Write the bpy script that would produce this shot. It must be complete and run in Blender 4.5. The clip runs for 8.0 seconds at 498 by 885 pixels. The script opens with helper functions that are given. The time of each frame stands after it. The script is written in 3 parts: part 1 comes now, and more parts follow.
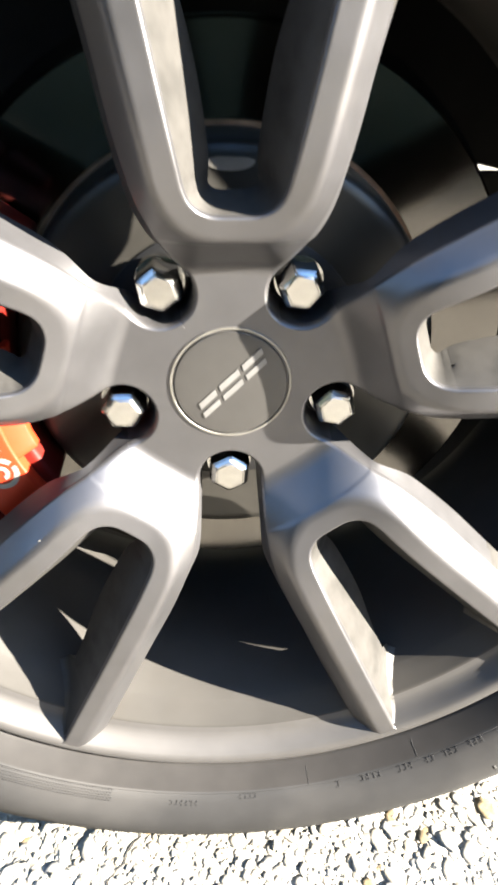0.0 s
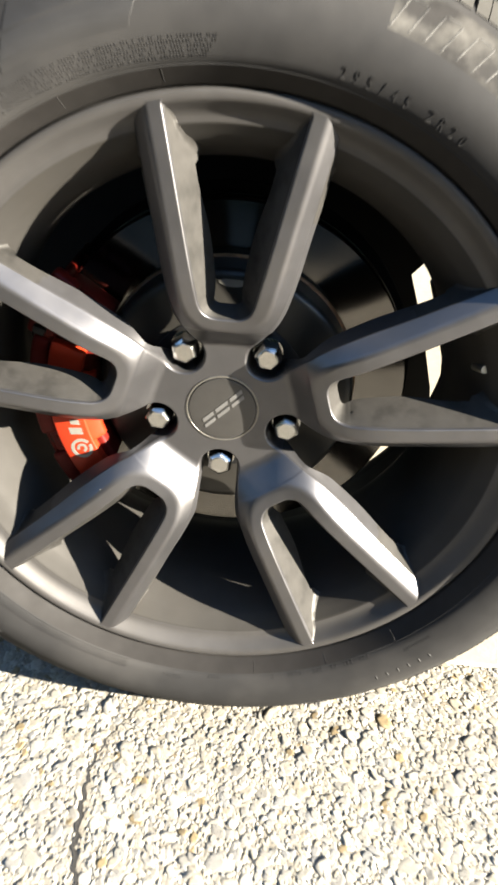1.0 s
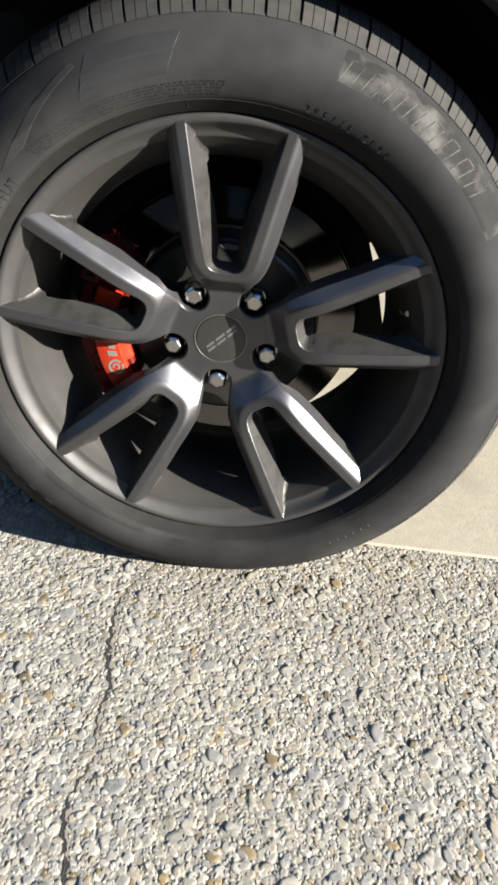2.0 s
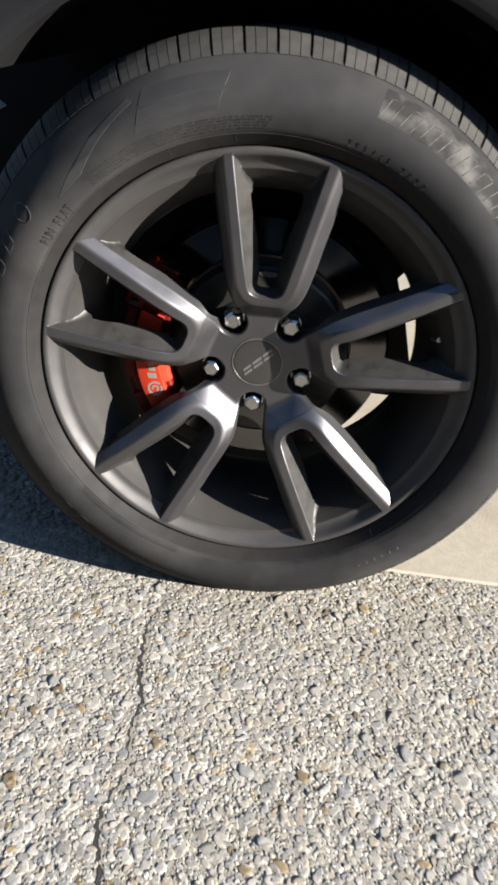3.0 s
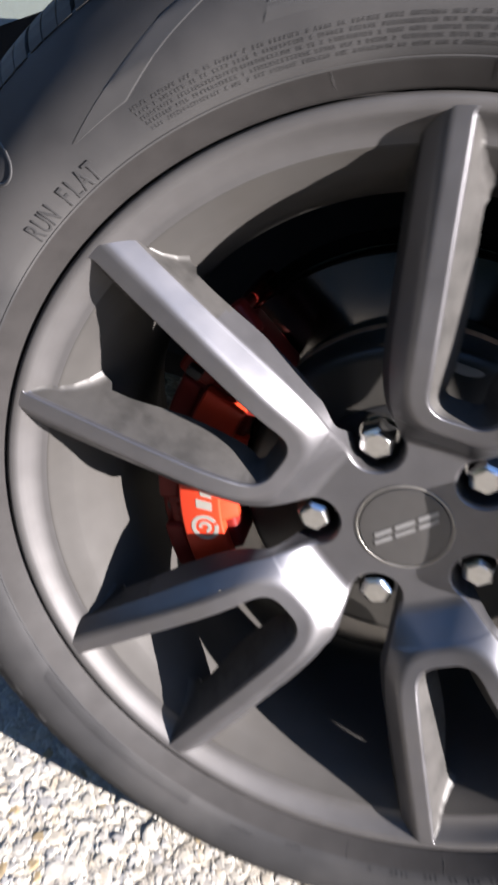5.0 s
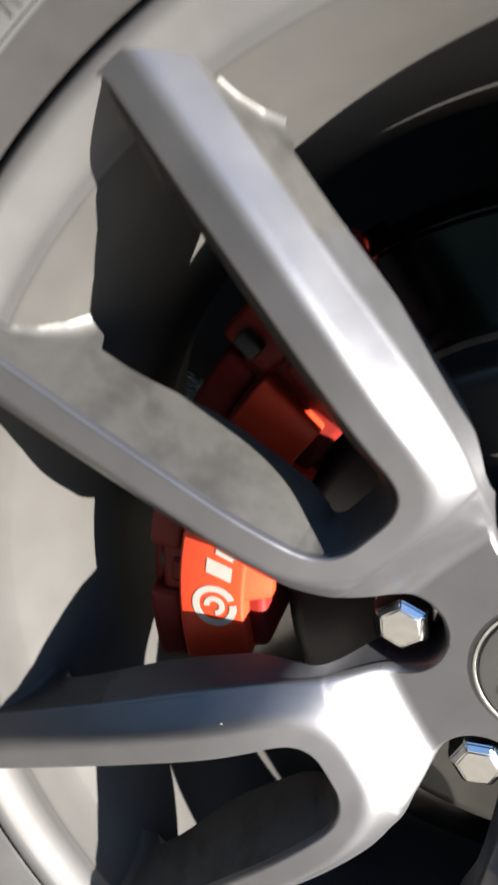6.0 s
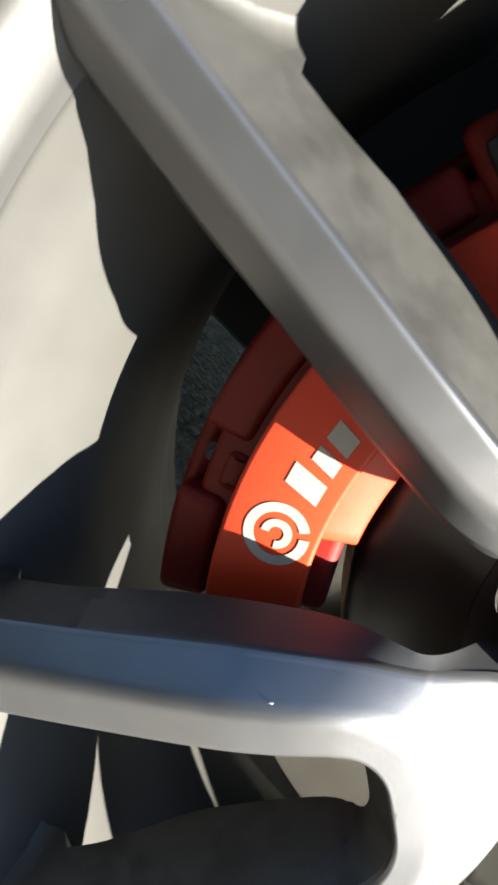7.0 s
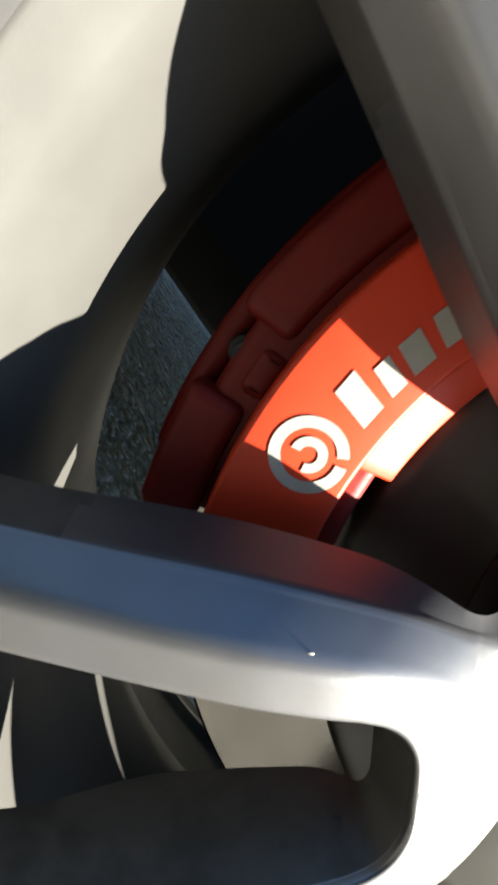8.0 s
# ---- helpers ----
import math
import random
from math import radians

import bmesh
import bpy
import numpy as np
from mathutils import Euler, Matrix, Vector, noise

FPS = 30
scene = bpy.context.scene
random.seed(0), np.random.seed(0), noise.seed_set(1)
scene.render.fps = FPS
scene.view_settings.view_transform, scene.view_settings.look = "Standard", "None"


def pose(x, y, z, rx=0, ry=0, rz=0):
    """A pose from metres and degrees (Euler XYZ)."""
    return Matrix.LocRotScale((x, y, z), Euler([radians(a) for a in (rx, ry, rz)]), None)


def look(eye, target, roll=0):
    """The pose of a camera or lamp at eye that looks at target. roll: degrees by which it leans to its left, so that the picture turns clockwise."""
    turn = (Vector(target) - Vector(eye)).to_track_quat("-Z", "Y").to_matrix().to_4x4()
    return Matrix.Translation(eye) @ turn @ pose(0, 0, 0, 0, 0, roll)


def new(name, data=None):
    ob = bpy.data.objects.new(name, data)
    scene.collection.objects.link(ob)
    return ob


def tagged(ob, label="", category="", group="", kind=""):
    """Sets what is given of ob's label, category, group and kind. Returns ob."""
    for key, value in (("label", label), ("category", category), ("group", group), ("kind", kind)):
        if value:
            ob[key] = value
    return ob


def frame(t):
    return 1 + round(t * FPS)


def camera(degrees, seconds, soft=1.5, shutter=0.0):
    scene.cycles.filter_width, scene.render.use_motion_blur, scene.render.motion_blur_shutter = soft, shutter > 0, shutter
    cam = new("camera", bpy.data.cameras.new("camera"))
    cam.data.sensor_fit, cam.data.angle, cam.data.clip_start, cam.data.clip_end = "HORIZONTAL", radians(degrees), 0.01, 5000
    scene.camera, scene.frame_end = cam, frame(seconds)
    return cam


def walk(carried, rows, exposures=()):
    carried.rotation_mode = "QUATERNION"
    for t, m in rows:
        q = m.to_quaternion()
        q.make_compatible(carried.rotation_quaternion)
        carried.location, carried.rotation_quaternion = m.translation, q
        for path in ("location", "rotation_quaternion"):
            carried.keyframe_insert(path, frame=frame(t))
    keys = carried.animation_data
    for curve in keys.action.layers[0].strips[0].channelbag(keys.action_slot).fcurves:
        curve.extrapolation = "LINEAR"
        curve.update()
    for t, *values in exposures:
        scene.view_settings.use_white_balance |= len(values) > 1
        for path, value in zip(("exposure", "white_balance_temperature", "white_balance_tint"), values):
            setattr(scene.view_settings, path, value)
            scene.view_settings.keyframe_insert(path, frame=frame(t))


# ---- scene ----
cam = camera(35.9, 8.0, soft=3.0, shutter=0.4)
PATH = [
    (0, (-0.017, -0.382, 0.567), (0.108, 1.313, -0.488), 1.2),
    (0.5, (-0.029, -0.474, 0.634), (0.067, 1.236, -0.398), 4.5),
    (1, (0.038, -0.627, 0.711), (0.007, 1.087, -0.319), 4.7),
    (1.5, (0.043, -0.759, 0.795), (-0.006, 0.906, -0.312), 5.8),
    (1.7, (0.047, -0.818, 0.805), (0.046, 0.84, -0.312), 6.2),
    (2.8, (0.021, -0.958, 0.796), (0.025, 0.764, -0.221), 7.4),
    (3, (0.018, -0.934, 0.787), (-0.012, 0.796, -0.216), 7.0),
    (3.5, (0.029, -0.85, 0.748), (-0.064, 0.856, -0.291), 8.1),
    (4, (0.014, -0.728, 0.734), (-0.174, 1.016, -0.226), 11.3),
    (4.5, (-0.012, -0.595, 0.709), (-0.161, 1.079, -0.375), 13.8),
    (4.7, (-0.038, -0.54, 0.69), (-0.185, 1.15, -0.37), 14.5),
    (5.8, (-0.116, -0.294, 0.568), (-0.368, 1.462, -0.354), 22.0),
    (6, (-0.117, -0.276, 0.539), (-0.337, 1.482, -0.391), 25.2),
    (6.5, (-0.136, -0.247, 0.465), (-0.288, 1.563, -0.371), 35.7),
    (7, (-0.167, -0.218, 0.412), (-0.11, 1.641, -0.323), 46.3),
    (7.5, (-0.184, -0.202, 0.373), (0.056, 1.719, -0.13), 53.7),
    (8, (-0.184, -0.191, 0.347), (0.206, 1.714, -0.121), 57.7),
]
walk(cam, [(t, look(eye, target, roll)) for t, eye, target, roll in PATH],
     exposures=((0, 4.38, 6800, 9), (0.5, 4.06, 7050, 8), (1, 3.44, 7000, 8), (1.5, 2.73, 6550, 8), (2.8, 2.43, 6400, 11), (3.5, 2.43, 6250, 13), (4.2, 2.72, 6150, 18), (4.7, 3.04, 6150, 18), (5.8, 3.61, 6280, 11), (6.5, 3.74, 6350, 7), (7, 4.0, 6450, 4), (8, 3.98, 6550, 4)))

# ---- light ----
SUN_DIR = Vector((0.888, -0.337, 0.357)).normalized()
world = bpy.data.worlds.new("sky")
scene.world = world
world.use_nodes = True
sky = world.node_tree.nodes.new("ShaderNodeTexSky")
sky.sky_type = "NISHITA"
sky.sun_disc = False
sky.air_density, sky.dust_density, sky.ozone_density = 1.0, 0.1, 4.0
sky.sun_elevation = math.asin(SUN_DIR.z)
sky.sun_rotation = math.atan2(SUN_DIR.x, SUN_DIR.y)
back = world.node_tree.nodes["Background"]
back.inputs["Strength"].default_value = 0.066
world.node_tree.links.new(sky.outputs[0], back.inputs[0])
sun_data = bpy.data.lights.new("sun", "SUN")
sun_data.energy = 5.0
sun_data.angle = radians(0.5)
sun_data.color = (1.0, 0.95, 0.87)
sun = new("sun", sun_data)
sun.matrix_world = look(SUN_DIR * 20, (0, 0, 0))


# ---- materials ----
def material(name, colour, rough=0.5, metal=0.0, vary=0.15, scale=40.0, bump=0.0, bump_scale=400.0, rough_vary=0.1,
             palette=None, second=None, second_scale=8.0, second_edge=(0.5, 0.7), island=0.0, coat=0.0, objects=0.0, brushed=0.0, gloss=0.5, pieces=False):
    """Base colour varied by fine noise, a second colour in large patches, fine relief."""
    m = bpy.data.materials.new(name)
    m.use_nodes = True
    nt = m.node_tree
    b = nt.nodes["Principled BSDF"]
    b.inputs["Metallic"].default_value = metal
    b.inputs["Coat Weight"].default_value = coat
    b.inputs["Specular IOR Level"].default_value = gloss
    b.inputs["Coat Roughness"].default_value = 0.15
    co = nt.nodes.new("ShaderNodeTexCoord")
    if brushed:
        tangent = nt.nodes.new("ShaderNodeTangent")
        tangent.direction_type, tangent.axis = "RADIAL", "Y"
        b.inputs["Anisotropic"].default_value = brushed
        nt.links.new(tangent.outputs[0], b.inputs["Tangent"])

    def noise_at(s, detail=4.0):
        n = nt.nodes.new("ShaderNodeTexNoise")
        n.inputs["Scale"].default_value = s
        n.inputs["Detail"].default_value = detail
        nt.links.new(co.outputs["Object"], n.inputs["Vector"])
        return n.outputs["Fac"]

    def mapped(value, a0, a1, b0, b1):
        r = nt.nodes.new("ShaderNodeMapRange")
        for k, v in zip(("From Min", "From Max", "To Min", "To Max"), (a0, a1, b0, b1)):
            r.inputs[k].default_value = v
        nt.links.new(value, r.inputs["Value"])
        return r.outputs["Result"]

    def times(colour_socket, factor_socket):
        x = nt.nodes.new("ShaderNodeVectorMath")
        x.operation = "SCALE"
        nt.links.new(colour_socket, x.inputs[0])
        nt.links.new(factor_socket, x.inputs["Scale"])
        return x.outputs[0]

    rgb = nt.nodes.new("ShaderNodeRGB")
    rgb.outputs[0].default_value = (*colour, 1)
    tone = rgb.outputs[0]
    if palette:
        geo = nt.nodes.new("ShaderNodeNewGeometry")
        ramp = nt.nodes.new("ShaderNodeValToRGB")
        ramp.color_ramp.interpolation = "CONSTANT"
        while len(ramp.color_ramp.elements) < len(palette):
            ramp.color_ramp.elements.new(0.5)
        for k, (e, c) in enumerate(zip(ramp.color_ramp.elements, palette)):
            e.position, e.color = k / len(palette), (*c, 1)
        nt.links.new(nt.nodes.new("ShaderNodeObjectInfo").outputs["Random"] if pieces else geo.outputs["Random Per Island"], ramp.inputs[0])
        tone = ramp.outputs[0]
    out = times(tone, mapped(noise_at(scale), 0.25, 0.75, 1 - vary, 1 + vary))
    if second:
        mix = nt.nodes.new("ShaderNodeMix")
        mix.data_type = "RGBA"
        nt.links.new(mapped(noise_at(second_scale, 6.0), *second_edge, 0, 1), mix.inputs[0])
        nt.links.new(out, mix.inputs[6])
        mix.inputs[7].default_value = (*second, 1)
        out = mix.outputs[2]
    if island:
        geo = nt.nodes.new("ShaderNodeNewGeometry")
        out = times(out, mapped(geo.outputs["Random Per Island"], 0, 1, 1 - island, 1 + island))
    if objects:
        info = nt.nodes.new("ShaderNodeObjectInfo")
        out = times(out, mapped(info.outputs["Random"], 0, 1, 1 - objects, 1 + objects))
    nt.links.new(out, b.inputs["Base Color"])
    nt.links.new(mapped(noise_at(scale * 0.6), 0.25, 0.75, rough - rough_vary, rough + rough_vary), b.inputs["Roughness"])
    if bump:
        bp = nt.nodes.new("ShaderNodeBump")
        bp.inputs["Strength"].default_value = 0.6
        bp.inputs["Distance"].default_value = bump
        nt.links.new(noise_at(bump_scale, 5.0), bp.inputs["Height"])
        nt.links.new(bp.outputs[0], b.inputs["Normal"])
    return m


ALLOY = material("satin graphite alloy", (0.090, 0.0878, 0.0908), 0.39, 0.86, 0.06, 60, 0.00004, 900, 0.045, coat=0.03, gloss=0.35,
                 second=(0.097, 0.0935, 0.0925), second_scale=22, second_edge=(0.5, 0.75))
# The same alloy, darker: the shade on the spokes' gap walls is in this colour.
ALLOY_SHADED = material("graphite alloy darkened for shade", (0.042, 0.041, 0.0425), 0.48, 0.6, 0.08, 90, 0.00004, 900, 0.05, gloss=0.3)
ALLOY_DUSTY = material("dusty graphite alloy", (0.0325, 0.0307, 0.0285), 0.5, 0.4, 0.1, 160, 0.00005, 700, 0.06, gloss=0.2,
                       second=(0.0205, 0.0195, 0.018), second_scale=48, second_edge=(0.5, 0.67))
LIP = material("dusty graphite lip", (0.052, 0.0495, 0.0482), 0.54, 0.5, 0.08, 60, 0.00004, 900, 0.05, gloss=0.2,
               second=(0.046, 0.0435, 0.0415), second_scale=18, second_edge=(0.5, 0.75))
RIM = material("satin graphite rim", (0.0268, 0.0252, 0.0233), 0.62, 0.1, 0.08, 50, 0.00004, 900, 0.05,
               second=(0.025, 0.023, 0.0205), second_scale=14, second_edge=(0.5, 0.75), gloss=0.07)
CAP = material("dark graphite cap", (0.06, 0.0575, 0.055), 0.35, 0.7, 0.05, 80, 0.00003, 1200, 0.05)
EMBLEM = material("silver emblem", (0.15, 0.147, 0.143), 0.4, 0.6, 0.08, 200)
CHROME = material("chrome nut", (0.42, 0.41, 0.39), 0.17, 1.0, 0.1, 300, 0.0001, 500, 0.08)
RUBBER = material("tyre rubber", (0.0162, 0.0159, 0.0160), 0.74, 0.0, 0.15, 30, 0.00012, 1500, 0.08,
                  second=(0.0275, 0.0264, 0.0256), second_scale=6, second_edge=(0.46, 0.6), gloss=0.07)
# Rubber of the bead slope, its colour lowered to give the shade there.
RUBBER_SHADED = material("black rubber darkened for shade", (0.0128, 0.0118, 0.0112), 0.66, 0.0, 0.15, 60, 0.0001, 1500, 0.08, gloss=0.1)
RUBBER_SHEEN = material("smooth moulded rubber", (0.0205, 0.0198, 0.0194), 0.62, 0.0, 0.12, 50, 0.00006, 1500, 0.06, gloss=0.2)
RUBBER_STAINED = material("dust-stained rubber", (0.0168, 0.016, 0.0154), 0.8, 0.0, 0.2, 60, 0.0001, 900, 0.08,
                          second=(0.062, 0.059, 0.054), second_scale=26, second_edge=(0.5, 0.68), gloss=0.07)
RUBBER_DUSTY = material("dusty raised rubber", (0.04, 0.0385, 0.036), 0.75, 0.0, 0.35, 160, 0.0001, 900, 0.08, second=(0.014, 0.0135, 0.013), second_scale=45, second_edge=(0.45, 0.6), gloss=0.2)
TREAD = material("dusty tread rubber", (0.034, 0.0325, 0.03), 0.88, 0.0, 0.2, 60, 0.0002, 900, 0.08, objects=0.12, gloss=0.1)
CALIPER = material("red caliper paint", (0.265, 0.0195, 0.0058), 0.42, 0.0, 0.08, 60, 0.0001, 300, 0.06, gloss=0.18)
# Caliper red made darker: the shade on the set-back casting is in the colour.
CALIPER_SHADED = material("dusty red casting darkened for shade", (0.068, 0.0046, 0.003), 0.5, 0.0, 0.2, 50, 0.0003, 250, 0.08, gloss=0.12)
# White of the print; it also colours the painted sunlight on the disc hat.
WHITE = material("white print", (0.135, 0.126, 0.11), 0.5, 0.0, 0.08, 200)
IRON = material("brushed brake iron", (0.122, 0.115, 0.106), 0.13, 1.0, 0.1, 30, 0.00003, 600, 0.04, brushed=0.7)
HAT = material("dark coated disc hat", (0.021, 0.0195, 0.017), 0.4, 0.35, 0.12, 60, 0.00005, 300, 0.06)
DARK = material("black rubber and bolts", (0.007, 0.007, 0.0073), 0.5, 0.0, 0.2, 60, 0.0001, 300, 0.08, gloss=0.2)
BLACK = material("black plastic liner", (0.008, 0.008, 0.008), 0.75, 0.0, 0.2, 20, 0.0005, 120, gloss=0.08)
RUST = material("rusty iron", (0.16, 0.085, 0.04), 0.7, 0.2, 0.35, 120, 0.0002, 500, 0.1)
STEEL = material("dull steel", (0.22, 0.21, 0.19), 0.42, 0.9, 0.15, 120, 0.0001, 400)
PAINT = material("dark car paint", (0.01, 0.01, 0.011), 0.3, 0.0, 0.05, 20, coat=0.25, gloss=0.2)
STONES = ((0.188, 0.174, 0.146), (0.157, 0.147, 0.124), (0.211, 0.192, 0.156), (0.131, 0.123, 0.108), (0.236, 0.221, 0.19), (0.183, 0.156, 0.116), (0.138, 0.134, 0.125), (0.199, 0.186, 0.159), (0.168, 0.151, 0.119), (0.149, 0.142, 0.128))
STONE = material("pale bonded gravel", (0.18, 0.168, 0.143), 0.9, 0.0, 0.24, 420, 0.0004, 900, 0.08,
                 palette=STONES,
                 second=(0.128, 0.113, 0.09), second_scale=5, second_edge=(0.5, 0.85))
STONE_PIECE = material("single pale stone", (0.18, 0.168, 0.143), 0.9, 0.0, 0.24, 420, 0.0004, 900, 0.08, palette=STONES, pieces=True)
STONE_TAN = material("tan gravel", (0.115, 0.084, 0.042), 0.8, 0.0, 0.3, 300, 0.0006, 400, 0.08, island=0.4)
BINDER = material("grey gravel binder", (0.16, 0.144, 0.117), 0.9, 0.0, 0.3, 260, 0.002, 420, 0.05,
                  second=(0.122, 0.108, 0.086), second_scale=60, second_edge=(0.5, 0.65))
# Grit of the crack, made near black to hold the crack's shade too.
CRACK_FILL = material("dark grit with crack shade", (0.012, 0.0105, 0.009), 0.9, 0.0, 0.3, 300, 0.001, 500, 0.05)
CONCRETE = material("smooth beige concrete", (0.23, 0.205, 0.16), 0.8, 0.0, 0.1, 60, 0.0008, 200, 0.06,
                    second=(0.195, 0.17, 0.132), second_scale=5)

GRASS = material("dull lawn", (0.035, 0.04, 0.024), 0.9, 0.0, 0.4, 30, 0.02, 40, 0.05)
# Colour of the added ring that gives the metal something dark to reflect.
BACKDROP_DARK = material("dark added backdrop", (0.045, 0.055, 0.03), 0.8, 0.0, 0.5, 1.5, 0.3, 3.0, 0.05, second=(0.02, 0.025, 0.014), second_scale=0.8)


# ---- mesh helpers ----
def mesh_of(name, verts, faces, mat, smooth=True, sharp=None):
    me = bpy.data.meshes.new(name)
    me.from_pydata([tuple(v) for v in verts], [], faces)
    me.materials.append(mat)
    if smooth:
        me.shade_smooth()
        if sharp:
            me.set_sharp_from_angle(angle=radians(sharp))
    me.update()
    return me


def part(name, me, parent, label="", m=None):
    ob = new(name, me)
    ob.parent = parent
    if m is not None:
        ob.matrix_basis = m
    if label:
        tagged(ob, label)
    return ob


def thing(name, m, label, category, group="", kind=""):
    ob = new(name)
    ob.matrix_basis = m
    ob.empty_display_size = 0.05
    return tagged(ob, label, category, group, kind)


def from_bm(name, bm, mat, smooth=True, sharp=35):
    me = bpy.data.meshes.new(name)
    bm.to_mesh(me)
    bm.free()
    me.materials.append(mat)
    if smooth:
        me.shade_smooth()
        me.set_sharp_from_angle(angle=radians(sharp))
    return me


def box_bm(size, at=(0, 0, 0), bevel=0.0, segments=2):
    bm = bmesh.new()
    bmesh.ops.create_cube(bm, size=1, matrix=Matrix.Translation(at) @ Matrix.Diagonal((*size, 1)))
    if bevel:
        bmesh.ops.bevel(bm, geom=bm.edges[:], offset=bevel, segments=segments, affect="EDGES", profile=0.5)
    return bm


def dense(points, step):
    """A smooth curve (Catmull-Rom) through points."""
    p = [np.array(q, float) for q in points]
    p = [2 * p[0] - p[1]] + p + [2 * p[-1] - p[-2]]
    out = []
    for a, b, c, d in zip(p, p[1:], p[2:], p[3:]):
        n = max(2, int(np.linalg.norm(c - b) / step))
        for k in range(n):
            t = k / n
            out.append(0.5 * (2 * b + (c - a) * t + (2 * a - 5 * b + 4 * c - d) * t * t + (3 * b - a - 3 * c + d) * t ** 3))
    return out + [p[-2]]


def resample(points, n):
    p = np.array(points, float)
    s = np.r_[0, np.cumsum(np.linalg.norm(np.diff(p, axis=0), axis=1))]
    return np.stack([np.interp(np.linspace(0, s[-1], n), s, p[:, k]) for k in range(p.shape[1])], 1)


def crowded(points, n, m, share):
    """n points evenly over the first share of a line, then m closer ones over the rest."""
    p = np.array(resample(points, 1200))
    at = np.r_[np.linspace(0, share, n, endpoint=False), np.linspace(share, 1, m)] * 1199
    return np.stack([np.interp(at, np.arange(1200), p[:, k]) for k in range(2)], 1)


def lathe(profile, steps=180, closed=False, warp=None):
    """Turn (radius, y) about the y axis."""
    verts, faces, n = [], [], len(profile)
    for i in range(steps):
        a = 2 * math.pi * i / steps
        for r, y in profile:
            v = (r * math.cos(a), y, r * math.sin(a))
            verts.append(warp(v) if warp else v)
    for i in range(steps):
        for k in range(n if closed else n - 1):
            a, b = i * n + k, i * n + (k + 1) % n
            c, d = ((i + 1) % steps) * n + (k + 1) % n, ((i + 1) % steps) * n + k
            faces.append((a, b, c, d))
    return verts, faces


def smooth01(x, a, b):
    t = min(1.0, max(0.0, (x - a) / (b - a)))
    return t * t * (3 - 2 * t)


AXLE = 0.372
HUB = pose(0, 0, AXLE)

# ---- ground ----
SLAB_EDGE = 0.075


def ground_sheet():
    """One sheet: gravel, and a concrete slab a few millimetres higher beyond its edge."""
    xs = [-600.0, -3, 0.1, 0.104, 3, 600]
    ys = [-600.0, -4, SLAB_EDGE - 0.004, SLAB_EDGE, 6, 600]
    bm = bmesh.new()
    cols = [[bm.verts.new((x, y, -0.001 if x > 0.102 and y > SLAB_EDGE - 0.002 else -0.0040)) for y in ys] for x in xs]
    for i, (a, b) in enumerate(zip(cols, cols[1:])):
        for k in range(len(ys) - 1):
            f = bm.faces.new((a[k], b[k], b[k + 1], a[k + 1]))
            f.material_index = 1 if i >= 2 and k >= 2 else 0
    me = from_bm("ground", bm, BINDER, False)
    me.materials.append(CONCRETE)
    return tagged(new("ground", me), "pale bonded gravel driveway beside smooth beige concrete", "ground", kind="structure")


GROUND = ground_sheet()


def lawn():
    bm = bmesh.new()
    rows = [[bm.verts.new((x, 3.6 + 0.25 * x * 0.2 + y, -0.002)) for x in (-14.0, -6, -3, -1, 2, 8)] for y in (0.0, 3, 8, 18)]
    for a, b in zip(rows, rows[1:]):
        for k in range(5):
            bm.faces.new((a[k], a[k + 1], b[k + 1], b[k]))
    tagged(new("lawn", from_bm("lawn", bm, GRASS, False)), "dull green lawn beyond the car", "lawn", kind="structure")


lawn()


def crack_x(y):
    """The line of the crack in the gravel."""
    ys = (-0.9, -0.49, -0.44, -0.41, -0.365, -0.30, -0.26, -0.21, -0.155, -0.12, -0.08, -0.05, 0.1)
    xs = (-0.06, -0.086, -0.102, -0.103, -0.087, -0.095, -0.088, -0.103, -0.107, -0.108, -0.096, -0.078, 0.0)
    return float(np.interp(y, ys, xs)) + 0.0016 * math.sin(y * 310) + 0.001 * math.sin(y * 670 + 1)


def crack():
    """A narrow strip between the stones: dark grit, with the crack's shade in its colour."""
    bm = bmesh.new()
    rows, n = [], 220
    for i in range(n):
        y = -0.85 + 0.9 * i / (n - 1)
        w = max(0.0004, 0.0013 + 0.0010 * math.sin(y * 23) + 0.0006 * math.sin(y * 400))
        x = crack_x(y)
        rows.append([bm.verts.new((x - w, y, -0.0033)), bm.verts.new((x, y, -0.0037)), bm.verts.new((x + w, y, -0.0033))])
    for a, b in zip(rows, rows[1:]):
        for k in range(2):
            bm.faces.new((a[k], a[k + 1], b[k + 1], b[k]))
    part("crack", from_bm("crack", bm, CRACK_FILL), GROUND, "dark narrow crack")


crack()


def stone_shapes(count, fine):
    """Rounded pebbles with worn flat tops; the buried half is left off."""
    shapes = []
    for k in range(count):
        bm = bmesh.new()
        bmesh.ops.create_icosphere(bm, subdivisions=2 if fine else 1, radius=1)
        for v in bm.verts:
            v.co *= 1 + 0.42 * noise.noise(v.co * 1.1 + Vector((7.3 * k, 0, 0)))
            v.co.z = min(v.co.z, 0.42 + 0.18 * noise.noise(v.co * 0.9 + Vector((0, 5.1 * k, 0))))
        bmesh.ops.delete(bm, geom=[f for f in bm.faces if f.calc_center_median().z < -0.3], context="FACES")
        bm.verts.index_update()
        v0 = np.array([v.co[:] for v in bm.verts])
        f0 = np.array([[v.index for v in f.verts] for f in bm.faces])
        bm.free()
        shapes.append((v0, f0))
    return shapes


